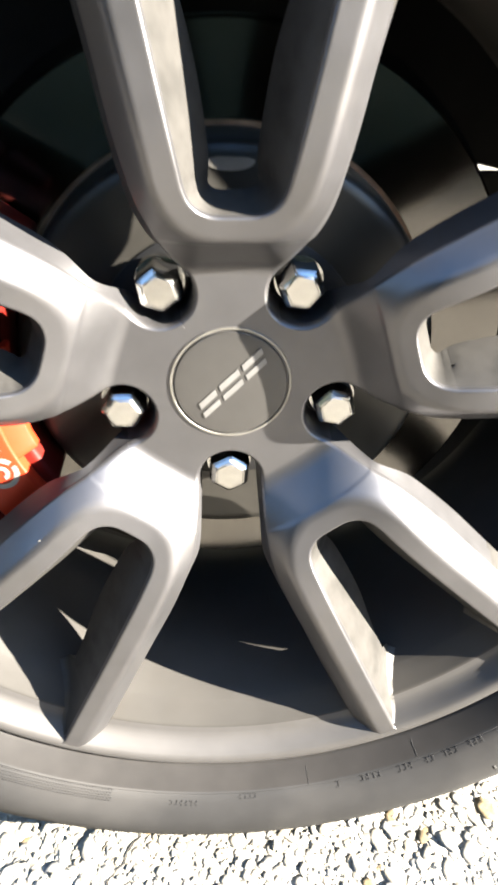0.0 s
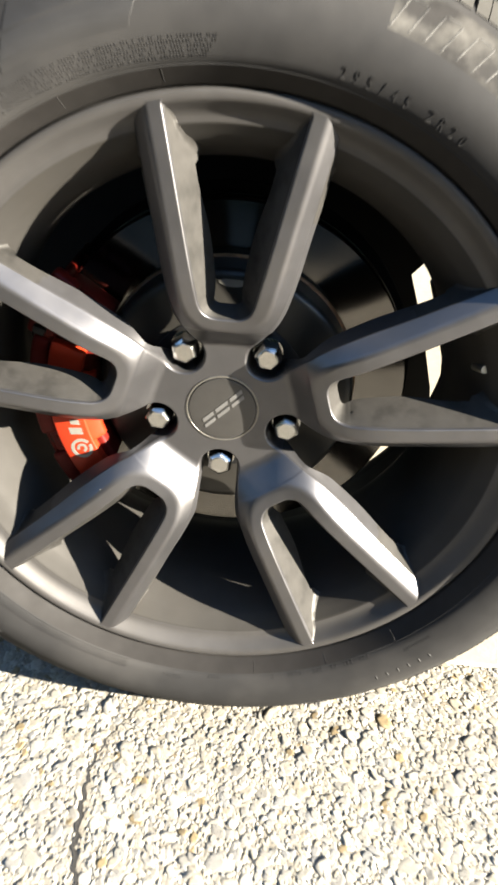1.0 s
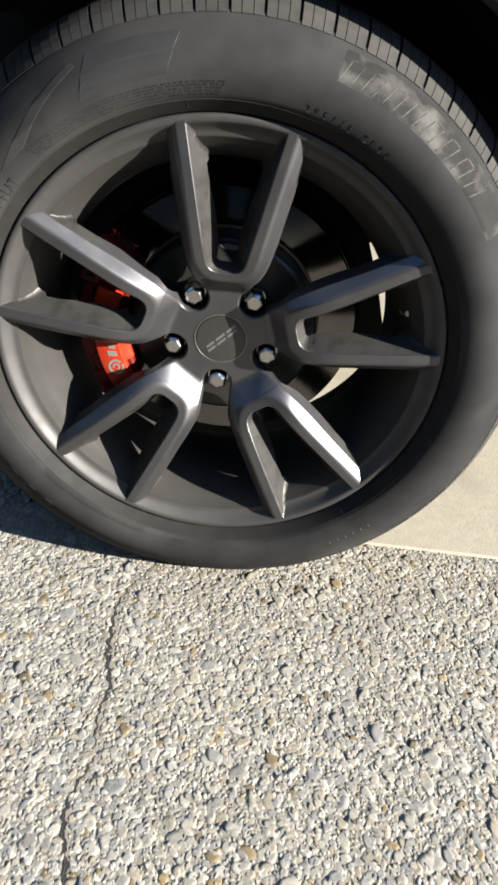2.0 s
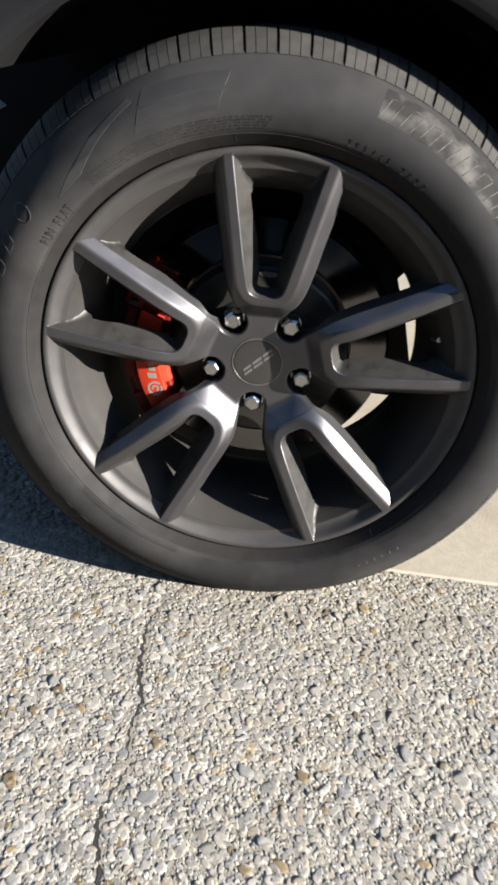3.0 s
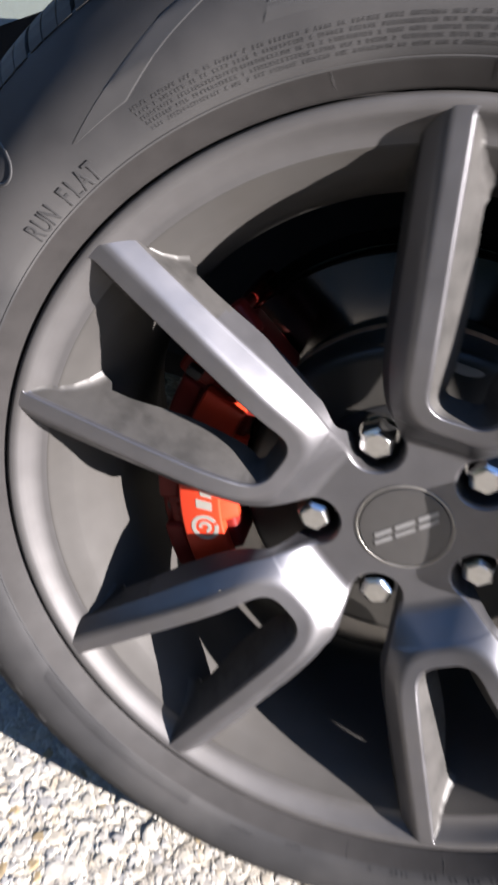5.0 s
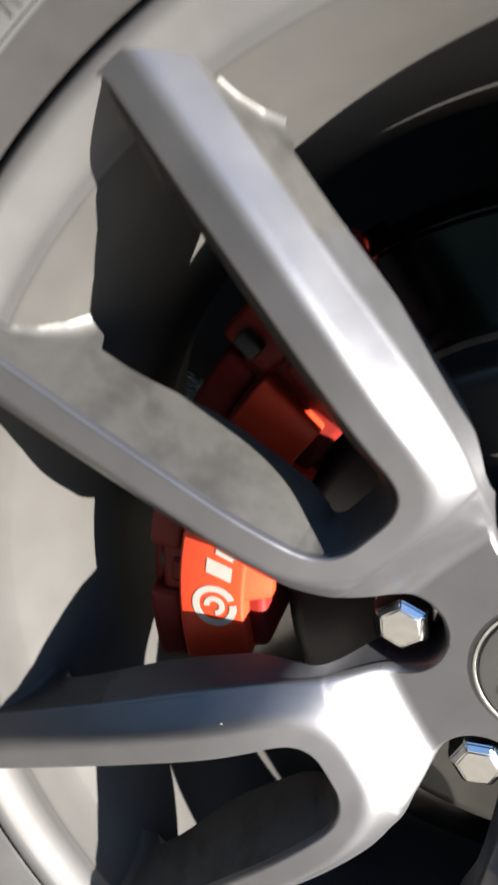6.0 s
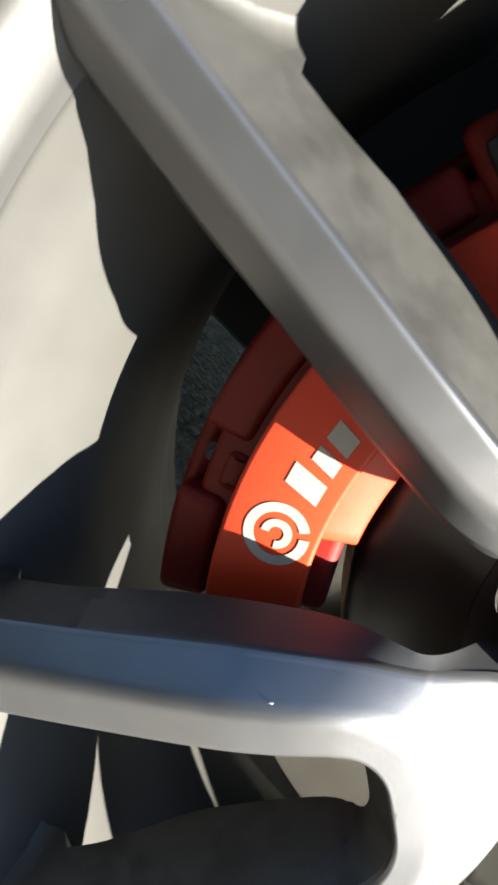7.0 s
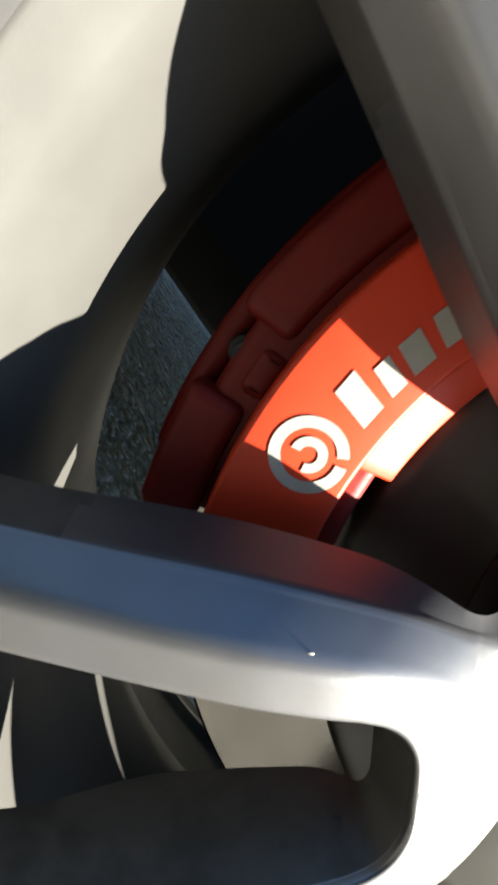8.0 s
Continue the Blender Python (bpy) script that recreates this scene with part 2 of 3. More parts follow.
def gravel(name, beds, mat, label):
    rng = np.random.default_rng(5)
    vs, fs, n = [], [], 0
    for fine, spots in beds:
        shapes = stone_shapes(18, fine)
        for x, y, z, s in spots:
            v0, f0 = shapes[rng.integers(len(shapes))]
            a, tilt, lean = rng.uniform(0, 2 * math.pi), *rng.normal(0, 0.055, 2)
            sx, sy, sz = s * rng.uniform(0.85, 1.4), s * rng.uniform(0.65, 1.0), s * rng.uniform(0.25, 0.42)
            v = v0 * (sx, sy, sz)
            v[:, 2] += tilt * v[:, 0] + lean * v[:, 1] - 0.42 * sz
            c, d = math.cos(a), math.sin(a)
            vs.append(np.stack([c * v[:, 0] - d * v[:, 1] + x, d * v[:, 0] + c * v[:, 1] + y, v[:, 2] + z], 1))
            fs.append(f0 + n)
            n += len(v0)
    vs, fs = np.concatenate(vs), np.concatenate(fs)
    me = bpy.data.meshes.new(name)
    me.from_pydata(vs.tolist(), [], fs.tolist())
    me.materials.append(mat)
    me.shade_smooth()
    tagged(new(name, me), label, "gravel", kind="stuff")


def gravel_spots(x0, x1, y0, y1, pitch, size, proud, seed, tan_share=0.02):
    """Stones whose tops stand proud of the binder, left out along the crack and on the slab."""
    rng = np.random.default_rng(seed)
    pale, tan = [], []
    for i in range(int((x1 - x0) / pitch)):
        for j in range(int((y1 - y0) / pitch)):
            x = x0 + (i + rng.uniform(-0.45, 0.45) + 0.5 * (j % 2)) * pitch
            y = y0 + (j + rng.uniform(-0.45, 0.45)) * pitch
            s = size * rng.lognormal(0, 0.3)
            if (y > SLAB_EDGE - 0.006 and x > 0.095) or abs(x - crack_x(y)) < 0.0009 + 0.85 * s:
                continue
            (tan if rng.random() < tan_share else pale).append((x, y, BED + proud * rng.uniform(0.35, 1.3), s))
    return pale, tan


BED = -0.0042
near = gravel_spots(-0.7, 0.7, -0.8, 0.08, 0.0088, 0.0056, 0.0005, 11)
fill = gravel_spots(-0.7, 0.7, -0.8, 0.08, 0.0056, 0.0029, 0.0004, 12)
far = gravel_spots(-1.1, 0.1, 0.08, 1.5, 0.011, 0.0062, 0.0016, 13)
big = gravel_spots(-0.7, 0.7, -0.8, 0.08, 0.027, 0.0069, 0.0007, 14, 0.12)
single = [q for q in big[0] if abs(q[0]) < 0.27 and -0.46 < q[1] < -0.10]
big[0][:] = [q for q in big[0] if q not in single]
gravel("gravel", ((True, near[0]), (True, big[0]), (False, fill[0]), (False, far[0])), STONE, "pale beige and grey stones bonded in the driveway")
gravel("tan_gravel", ((True, near[1]), (True, big[1]), (False, far[1])), STONE_TAN, "tan and amber stones bonded in the driveway")



def single_stones():
    """The larger stones in front of the wheel, one by one."""
    meshes = [mesh_of("stone", v.tolist(), f.tolist(), STONE_PIECE) for v, f in stone_shapes(12, True)]
    rng = random.Random(21)
    for x, y, z, size in single:
        high = size * rng.uniform(0.25, 0.42)
        m = Matrix.Translation((x, y, z - 0.42 * high)) @ pose(0, 0, 0, rng.gauss(0, 3), rng.gauss(0, 3), rng.uniform(0, 360))
        part("stone", rng.choice(meshes), GROUND, "", m @ Matrix.Diagonal((size * rng.uniform(0.85, 1.4), size * rng.uniform(0.65, 1.0), high, 1)))


single_stones()

# a plain dark backdrop, added to darken reflections and bounce: far off towards the sun and behind the car, near in
# front of the wheel
def surround():
    verts, faces, n = [], [], 144
    rng = random.Random(8)
    for i in range(n):
        a = 360 * i / n
        near = smooth01(a, 182, 206) * (1 - smooth01(a, 302, 324))
        c, d = math.cos(radians(a)), math.sin(radians(a))
        top = 5.5 + 2.0 * noise.noise(Vector((c * 3, d * 3, 0.5))) + rng.uniform(-0.4, 0.4)
        far, top = 24 - 21.9 * near, top * (1 - 0.66 * near)
        for r, z in ((far, -0.05), (far - 0.02 * far, top * 0.6), (far * 1.02, top)):
            verts.append((r * c, r * d, z))
    for i in range(n):
        j = (i + 1) % n
        for k in range(2):
            faces.append((3 * i + k, 3 * j + k, 3 * j + k + 1, 3 * i + k + 1))
    tagged(new("backdrop", mesh_of("backdrop", verts, faces, BACKDROP_DARK)), "dark green backdrop added around the driveway to darken reflections", "hedge", kind="structure")


surround()

# ---- alloy wheel ----
alloy_wheel = thing("alloy_wheel", HUB, "satin dark graphite twin-spoke alloy wheel inside a tyre", "wheel")

RIM_PROFILE = [(0.262, -0.032), (0.270, -0.035), (0.2738, -0.039), (0.2745, -0.0440), (0.2742, -0.0470), (0.2731, -0.0485),
               (0.2712, -0.0490), (0.2690, -0.0489), (0.2670, -0.0484), (0.2655, -0.0473), (0.2632, -0.0447), (0.2602, -0.0414), (0.2577, -0.0391), (0.2552, -0.0376),
               (0.2533, -0.0369), (0.2502, -0.0364), (0.2488, -0.0358), (0.2478, -0.0346), (0.2420, -0.0310), (0.2366, -0.0246), (0.2354, -0.0234), (0.2310, -0.0150), (0.2235, 0.0000),
               (0.2180, 0.0160), (0.2150, 0.0350), (0.2140, 0.0700), (0.2150, 0.0950), (0.2210, 0.1150),
               (0.2320, 0.1350), (0.2380, 0.1600), (0.2390, 0.1850), (0.2450, 0.1980), (0.2600, 0.2040), (0.2640, 0.2080),
               (0.2640, 0.2120), (0.2500, 0.2120), (0.2430, 0.1900), (0.2250, 0.1200), (0.2185, 0.0950), (0.2185, 0.0350),
               (0.2300, 0.0050), (0.2480, -0.0300)]
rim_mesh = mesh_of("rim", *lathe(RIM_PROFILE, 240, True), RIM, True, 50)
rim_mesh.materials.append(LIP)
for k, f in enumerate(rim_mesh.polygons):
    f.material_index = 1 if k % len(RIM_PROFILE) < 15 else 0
part("rim", rim_mesh, alloy_wheel, "satin graphite barrel and lip, lightly dusty")

COLLAR = [(0.06, -0.0250), (0.08, -0.0315), (0.09, -0.0350), (0.10, -0.0382), (0.115, -0.0430), (0.13, -0.0464), (0.15, -0.0486), (0.19, -0.0495), (0.23, -0.0494), (0.27, -0.0488)]
HUB_Y, BAND, BAND_LOW, FACET, STEM = -0.0072, 0.0120, 0.0120, 1.18, 0.94
SLOT_FOOT, SLOT_TIP, SLOT_LOW = np.array((0.0216, 0.0989)), np.array((0.0548, 0.2640)), 0.0978


def back_y(r):
    return 0.02 - 0.040 * smooth01(r, 0.062, 0.098) + 0.004 * smooth01(r, 0.100, 0.125) - 0.006 * smooth01(r, 0.16, 0.21) + 0.007 * smooth01(r, 0.2195, 0.2225)


def inner_r(y):
    """The radius of the rim's inside at a depth, from the lip to the barrel."""
    return float(np.interp(y, [q[1] for q in RIM_PROFILE[8:24]], [q[0] for q in RIM_PROFILE[8:24]]))


def fillet(p, n, y, radius):
    """Where a wall of a spoke nears the rim it bends aside into it, along a circle round the axle."""
    r = math.hypot(*p)
    t = min(1.0, max(0.0, 1 - (inner_r(y) + 0.0016 - r) / radius))
    a = radius * (1 - math.sqrt(1 - min(t * t, 0.72))) / r * (1 if n[1] * p[0] - n[0] * p[1] > 0 else -1)
    c, d = math.cos(a), math.sin(a)
    return np.array((c * p[0] - d * p[1], d * p[0] + c * p[1]))


def soft_max(a, b, k):
    h = min(1.0, max(0.0, 0.5 + 0.5 * (a - b) / k))
    return b + (a - b) * h + k * h * (1 - h)


def from_slot(p):
    """How far a point of the plan lies beyond the side and below the foot of the slot."""
    along = (SLOT_TIP - SLOT_FOOT) / np.linalg.norm(SLOT_TIP - SLOT_FOOT)
    return float(np.dot(p - SLOT_FOOT, (along[1], -along[0]))), float(SLOT_LOW - p[1])


def front_y(p):
    """The front of a spoke: a flat band round the slot, then facets that fall away to the hub and the gaps."""
    r = math.hypot(*p)
    collar = float(np.interp(r, CO[:, 0], CO[:, 1]))
    side, low = from_slot(p)
    over, under = side - BAND, low - BAND_LOW
    facet = FACET - 0.25 * smooth01(r, 0.16, 0.25)
    fall = soft_max(facet * over + 6 * over * max(over, 0), STEM * under + 0.0010 * smooth01(under, 0.0, 0.0018), 0.0300)
    fall = soft_max(0.0, fall, 0.0034)
    return -soft_max(-(collar + fall), -HUB_Y, 0.0065)


CO = np.array(dense(COLLAR, 0.002))
WALL = 40


def twin_spoke():
    """One twin spoke standing up (+z), its two arms parting above the hub. Rows run from hub to rim."""
    s36, c36 = math.sin(radians(36)), math.cos(radians(36))
    nut, notch = np.array((0.0635 * s36, 0.0635 * c36)), 0.0202
    arc = [nut + notch * np.array((math.cos(radians(a)), math.sin(radians(a)))) for a in range(234, 139, -5)]
    outer = dense([arc[-2], arc[-1], (0.0285, 0.0745), (0.0365, 0.0885), (0.0440, 0.1060), (0.0515, 0.135), (0.0585, 0.172),
                   (0.0660, 0.210), (0.0714, 0.2375), (0.0761, 0.2608)], 0.001)
    cut1 = min(range(len(outer)), key=lambda k: abs(outer[k][1] - 0.088))
    cut2 = min(range(len(outer)), key=lambda k: abs(outer[k][1] - 0.118))
    start = next(k for k, q in enumerate(outer) if q[1] > arc[-1][1])
    gap_a = [(0.026 * s36, 0.026 * c36)] + [tuple(p) for p in arc] + [tuple(q) for q in outer[start:cut1 + 1]]
    gap_b, gap_c = outer[cut1:cut2 + 1], outer[cut2:]
    slot_a = [(0, 0.026), (0, SLOT_LOW)]
    slot_b = dense([(0, SLOT_LOW), (0.0085, 0.0980), (0.0142, 0.0996), (0.0188, 0.1026), (0.0221, 0.1070), (0.0243, 0.1130)], 0.0007)
    slot_c = [(0.0243, 0.1130), (0.0484, 0.2325), (0.0552, 0.2660)]
    na, nb = 100, 40
    gap = np.concatenate([resample(gap_a, na)[:-1], resample(gap_b, nb)[:-1], crowded(gap_c, 34, 90, 0.70)])
    slot = np.concatenate([resample(slot_a, na)[:-1], resample(slot_b, nb)[:-1], crowded(slot_c, 34, 90, 0.70)])
    rows, first = len(gap), na - 1

    def normals(line, sign):
        d = np.gradient(line, axis=0)
        n = np.stack([d[:, 1], -d[:, 0]], 1) * sign
        return n / np.linalg.norm(n, axis=1)[:, None]

    gap_n, slot_n = normals(gap, 1), normals(slot, -1)
    slot_n[first] = (0, 1)
    gap = np.array([fillet(p, n, front_y(p), 0.004) for p, n in zip(gap, gap_n)])
    slot = np.array([fillet(p, n, front_y(p), 0.004) if k > first else p for k, (p, n) in enumerate(zip(slot, slot_n))])
    gap_walls = [(0.0012, 0.0012), (0.0019, 0.0026), (0.0023, 0.0046)]
    slot_walls = [(0.0006, 0.0003), (0.0011, 0.0010), (0.0014, 0.0024)]
    outside, inside, verts, faces, grid = 26, 12, [], [], []
    for i in range(rows):
        row = []
        r_gap = math.hypot(*gap[i])
        live = smooth01(r_gap, 0.0421, 0.0436)
        yg, yb = front_y(gap[i]), back_y(r_gap)
        yb = max(yb, yg + 0.006)
        flare = 0.0018 + 0.0024 * smooth01(r_gap, 0.08, 0.12)
        for f in (k / WALL for k in range(WALL, 0, -1)):
            p = gap[i] + gap_n[i] * (0.0020 + flare * f) * live
            y = yg + 0.0034 * live + (yb - yg - 0.0034 * live) * f
            p = fillet(p, gap_n[i], y, 0.004 + 0.003 * f)
            row.append((p[0], y, p[1]))
        for off, dep in reversed(gap_walls):
            p = gap[i] + gap_n[i] * off * live
            row.append((p[0], yg + dep * live, p[1]))
        lo, hi = 0.0, 1.0
        for _ in range(30):
            mid = (lo + hi) / 2
            side, low = from_slot(gap[i] * (1 - mid) + slot[i] * mid)
            if max(side - BAND, low - BAND_LOW) > 0:
                lo = mid
            else:
                hi = mid
        crease = 0.55 + (min(max(lo, 0.2), 0.85) - 0.55) * smooth01(i, first - 30, first + nb)
        ts = [crease * k / outside for k in range(outside)] + [crease + (1 - crease) * k / inside for k in range(inside + 1)]
        for t in ts:
            p = gap[i] * (1 - t) + slot[i] * t
            row.append((p[0], front_y(p), p[1]))
        if i >= first:
            r_s = math.hypot(*slot[i])
            base, yb = row[-1][1], back_y(r_s)
            wide = 0.46 * (min(yb, -0.016) - base) if r_s > 0.15 else 0.46 * (yb - base)
            for off, dep in slot_walls:
                p = slot[i] + slot_n[i] * off
                row.append((p[0], base + dep, p[1]))
            for f in (k / WALL for k in range(1, WALL + 1)):
                p = slot[i] + slot_n[i] * (0.0014 + wide * f)
                y = base + 0.0024 + (yb - base - 0.0024) * f
                p = fillet(p, slot_n[i], y, 0.004 + 0.006 * f)
                row.append((max(p[0], 0.0), y, p[1]))
        grid.append(row)
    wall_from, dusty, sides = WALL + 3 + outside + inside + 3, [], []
    for side in (1, -1):
        index = []
        for row in grid:
            index.append(list(range(len(verts), len(verts) + len(row))))
            verts.extend((side * x, y, z) for x, y, z in row)
        for i in range(rows - 1):
            a, b = index[i], index[i + 1]
            for k in range(min(len(a), len(b)) - 1):
                q = (a[k], b[k], b[k + 1], a[k + 1])
                faces.append(q if side > 0 else q[::-1])
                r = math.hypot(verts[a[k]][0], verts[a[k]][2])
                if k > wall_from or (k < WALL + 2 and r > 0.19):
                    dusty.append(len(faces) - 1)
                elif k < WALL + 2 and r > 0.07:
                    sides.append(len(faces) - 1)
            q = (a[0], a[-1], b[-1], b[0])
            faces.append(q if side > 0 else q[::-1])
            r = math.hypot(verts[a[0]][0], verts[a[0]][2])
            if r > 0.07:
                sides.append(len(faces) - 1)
    bm = bmesh.new()
    me = mesh_of("twin_spoke", verts, faces, ALLOY)
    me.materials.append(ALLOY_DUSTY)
    # gap walls and backs take the alloy with shade in its colour
    me.materials.append(ALLOY_SHADED)
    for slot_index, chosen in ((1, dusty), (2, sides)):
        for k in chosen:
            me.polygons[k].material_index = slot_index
    bm.from_mesh(me)
    bmesh.ops.remove_doubles(bm, verts=bm.verts[:], dist=0.00002)
    bmesh.ops.recalc_face_normals(bm, faces=bm.faces[:])
    bm.to_mesh(me)
    bm.free()
    me.shade_smooth()
    me.set_sharp_from_angle(angle=radians(55))
    return me


SPOKE = twin_spoke()
for k in range(5):
    part("twin_spoke", SPOKE, alloy_wheel, "satin graphite twin spoke" if k == 0 else "", pose(0, 0, 0, 0, 72 * k, 0))

hub_back = [(0.0, 0.021), (0.05, 0.021), (0.074, 0.0205), (0.079, 0.023), (0.08, 0.03), (0.078, 0.045), (0.0, 0.046)]
part("hub_pad", mesh_of("hub_pad", *lathe(hub_back, 96), DARK, True, 40), alloy_wheel, "dark recessed mounting pad behind the nuts")


def lug_nut():
    bm = bmesh.new()
    rings = [(0.0134, 0.016, 6), (0.0134, 0.0040, 6), (0.0122, 0.0006, 6), (0.0092, -0.0018, 6)]
    last = None
    for r, y, n in rings:
        if n == 6:
            ring = [bm.verts.new((r * math.cos(math.pi / 3 * k), y, r * math.sin(math.pi / 3 * k))) for k in range(6)]
            if last:
                for k in range(6):
                    bm.faces.new((last[k], last[(k + 1) % 6], ring[(k + 1) % 6], ring[k]))
            last = ring
    bm.faces.new(last)
    bmesh.ops.bevel(bm, geom=bm.edges[:], offset=0.0006, segments=2, affect="EDGES")
    bmesh.ops.create_cone(bm, cap_ends=True, segments=40, radius1=0.0138, radius2=0.0134, depth=0.004,
                          matrix=Matrix.Translation((0, 0.0185, 0)) @ pose(0, 0, 0, 90))
    bmesh.ops.recalc_face_normals(bm, faces=bm.faces[:])
    return from_bm("lug_nut", bm, CHROME, True, 25)


NUT = lug_nut()
for k, turn in enumerate((8, 20, 0, 33, 14)):
    a = radians(54 + 72 * k)
    part("lug_nut", NUT, alloy_wheel, "chrome hex lug nut" if k == 0 else "",
         Matrix.Translation((0.0635 * math.cos(a), -0.0025, 0.0635 * math.sin(a))) @ pose(0, 0, 0, 0, turn))

CAP_PROFILE = [(0.0, -0.0090), (0.02, -0.0089), (0.029, -0.0086), (0.0306, -0.0084), (0.0311, -0.0078), (0.0314, -0.0051), (0.0314, 0.008)]
cap = part("center_cap", mesh_of("center_cap", *lathe(CAP_PROFILE, 96), CAP, True, 40), alloy_wheel, "dark graphite round centre cap")
RING_PROFILE = [(0.0316, 0.003), (0.0316, -0.0072), (0.0322, -0.0080), (0.0332, -0.0080), (0.0338, -0.0070), (0.0338, 0.003)]
part("cap_ring", mesh_of("cap_ring", *lathe(RING_PROFILE, 96), STEEL, True, 40), cap, "thin satin ring round the cap")


def plate(name, outline, depth, mat):
    """A flat shape in x, z with its front at y = 0, raised by depth."""
    bm = bmesh.new()
    f = bm.faces.new([bm.verts.new((x, 0, z)) for x, z in outline])
    got = bmesh.ops.extrude_face_region(bm, geom=[f])
    bmesh.ops.translate(bm, vec=(0, depth, 0), verts=[v for v in got["geom"] if isinstance(v, bmesh.types.BMVert)])
    bmesh.ops.recalc_face_normals(bm, faces=bm.faces[:])
    return from_bm(name, bm, mat, False)


def slanted(x0, z0, x1, z1, lean=0.45):
    return [(x0 + lean * z0, z0), (x1 + lean * z0, z0), (x1 + lean * z1, z1), (x0 + lean * z1, z1)]


# three plain slanted blocks, each with a slit, stand for the emblem on the cap
EMBLEM_TURN = pose(0, -0.0094, 0, 0, -225, 0)
for x0, x1 in ((-0.0250, -0.0105), (-0.0075, 0.0070), (0.0100, 0.0225)):
    for z0, z1 in ((0.0013, 0.0044), (-0.0044, -0.0010)):
        part("emblem_bar", plate("emblem_bar", slanted(x0, z0, x1, z1), 0.0006, EMBLEM), cap, "", EMBLEM_TURN)

# a small bright chip in the paint of one spoke
chip_y = front_y(np.array((abs(-0.1070 * math.sin(radians(234)) + 0.0770 * math.cos(radians(234))), -0.1070 * math.cos(radians(234)) - 0.0770 * math.sin(radians(234)))))
bm = bmesh.new()
bmesh.ops.create_icosphere(bm, subdivisions=2, radius=1, matrix=Matrix.Diagonal((0.0004, 0.00015, 0.0009, 1)))
part("paint_chip", from_bm("paint_chip", bm, WHITE), alloy_wheel, "tiny bright chip in the paint", Matrix.Translation((-0.1070, chip_y, -0.0770)) @ pose(0, 0, 0, 0, 35, 0))

# valve
bm = bmesh.new()
bmesh.ops.create_cone(bm, cap_ends=True, segments=20, radius1=0.0045, radius2=0.0038, depth=0.02)
bmesh.ops.bevel(bm, geom=[e for e in bm.edges if e.calc_length() < 0.003], offset=0.0005, segments=1, affect="EDGES")
part("valve_stem", from_bm("valve_stem", bm, STEEL), alloy_wheel, "small grey valve stem", pose(0.221, -0.012, 0.066, 75, 0, 10))

# ---- tyre ----
tyre = thing("tyre", HUB, "black run-flat tyre, dusty sidewall, standing on the gravel", "tyre")


def squash(v):
    """The tyre flattens where it stands."""
    x, y, z = v
    low = -AXLE + 0.0005
    return (x, y, max(z, low))


TYRE_PROFILE = [(0.258, -0.028), (0.263, -0.0340), (0.2700, -0.0380), (0.2750, -0.0405), (0.2754, -0.0450), (0.2758, -0.0468), (0.2770, -0.0486),
                (0.2886, -0.0592), (0.2895, -0.0602), (0.2902, -0.0600), (0.2910, -0.0610), (0.2960, -0.0634), (0.3080, -0.0667), (0.3220, -0.0668),
                (0.3360, -0.0612), (0.3460, -0.0535), (0.3550, -0.0460), (0.3625, -0.0397), (0.3662, -0.0350), (0.3690, -0.0270),
                (0.3750, -0.0140), (0.3815, 0.0040), (0.3815, 0.0160), (0.3895, 0.0165), (0.3900, 0.0560), (0.3820, 0.0570),
                (0.3820, 0.0680), (0.3900, 0.0690), (0.3900, 0.1150), (0.3820, 0.1160), (0.3820, 0.1260), (0.3895, 0.1270), (0.3860, 0.1750),
                (0.3800, 0.1900), (0.3700, 0.2030), (0.3500, 0.2150), (0.3300, 0.2200), (0.3050, 0.2180), (0.2800, 0.2120), (0.2600, 0.2050)]
carcass_mesh = mesh_of("carcass", *lathe(TYRE_PROFILE, 240, False, squash), RUBBER, True, 40)
# the bead slope gets the rubber with shade in its colour
carcass_mesh.materials.append(RUBBER_SHADED)
for k, f in enumerate(carcass_mesh.polygons):
    f.material_index = 1 if k % (len(TYRE_PROFILE) - 1) < 7 else 0
part("carcass", carcass_mesh, tyre, "dusty black rubber sidewall, its bead darkened for shade")


def tread_block(count):
    """A shoulder block cut by two fine sipes, at angle 0."""
    outline = [(0.3650, -0.0378), (0.3712, -0.0302), (0.3785, -0.0192), (0.3840, -0.0080), (0.3880, 0.0030),
               (0.3900, 0.0140), (0.3800, 0.0140), (0.3700, -0.0180), (0.3640, -0.0330)]
    width = 2 * math.pi / count
    verts, faces = [], []
    for k in range(3):
        a0 = (k / 3 + (0.045 if k == 0 else 0.012)) * width
        a1 = ((k + 1) / 3 - (0.045 if k == 2 else 0.012)) * width
        base, n = len(verts), len(outline)
        for a in (a0, a1):
            for r, y in outline:
                b = a + (y + 0.03) * 0.35 / 0.38 * 0.25
                verts.append((r * math.cos(b), y, r * math.sin(b)))
        for i in range(n):
            faces.append((base + i, base + (i + 1) % n, base + n + (i + 1) % n, base + n + i))
        faces.append(tuple(range(base, base + n))[::-1])
        faces.append(tuple(range(base + n, base + 2 * n)))
    bm = bmesh.new()
    me = mesh_of("tread_block", verts, faces, TREAD, False)
    bm.from_mesh(me)
    bmesh.ops.recalc_face_normals(bm, faces=bm.faces[:])
    bm.to_mesh(me)
    bm.free()
    return me


BLOCKS = 66
BLOCK = tread_block(BLOCKS)
for k in range(BLOCKS):
    a = 360 * k / BLOCKS
    if 255 < a < 284:
        continue
    part("tread_block", BLOCK, tyre, "", pose(0, 0, 0, 0, -a, 0))


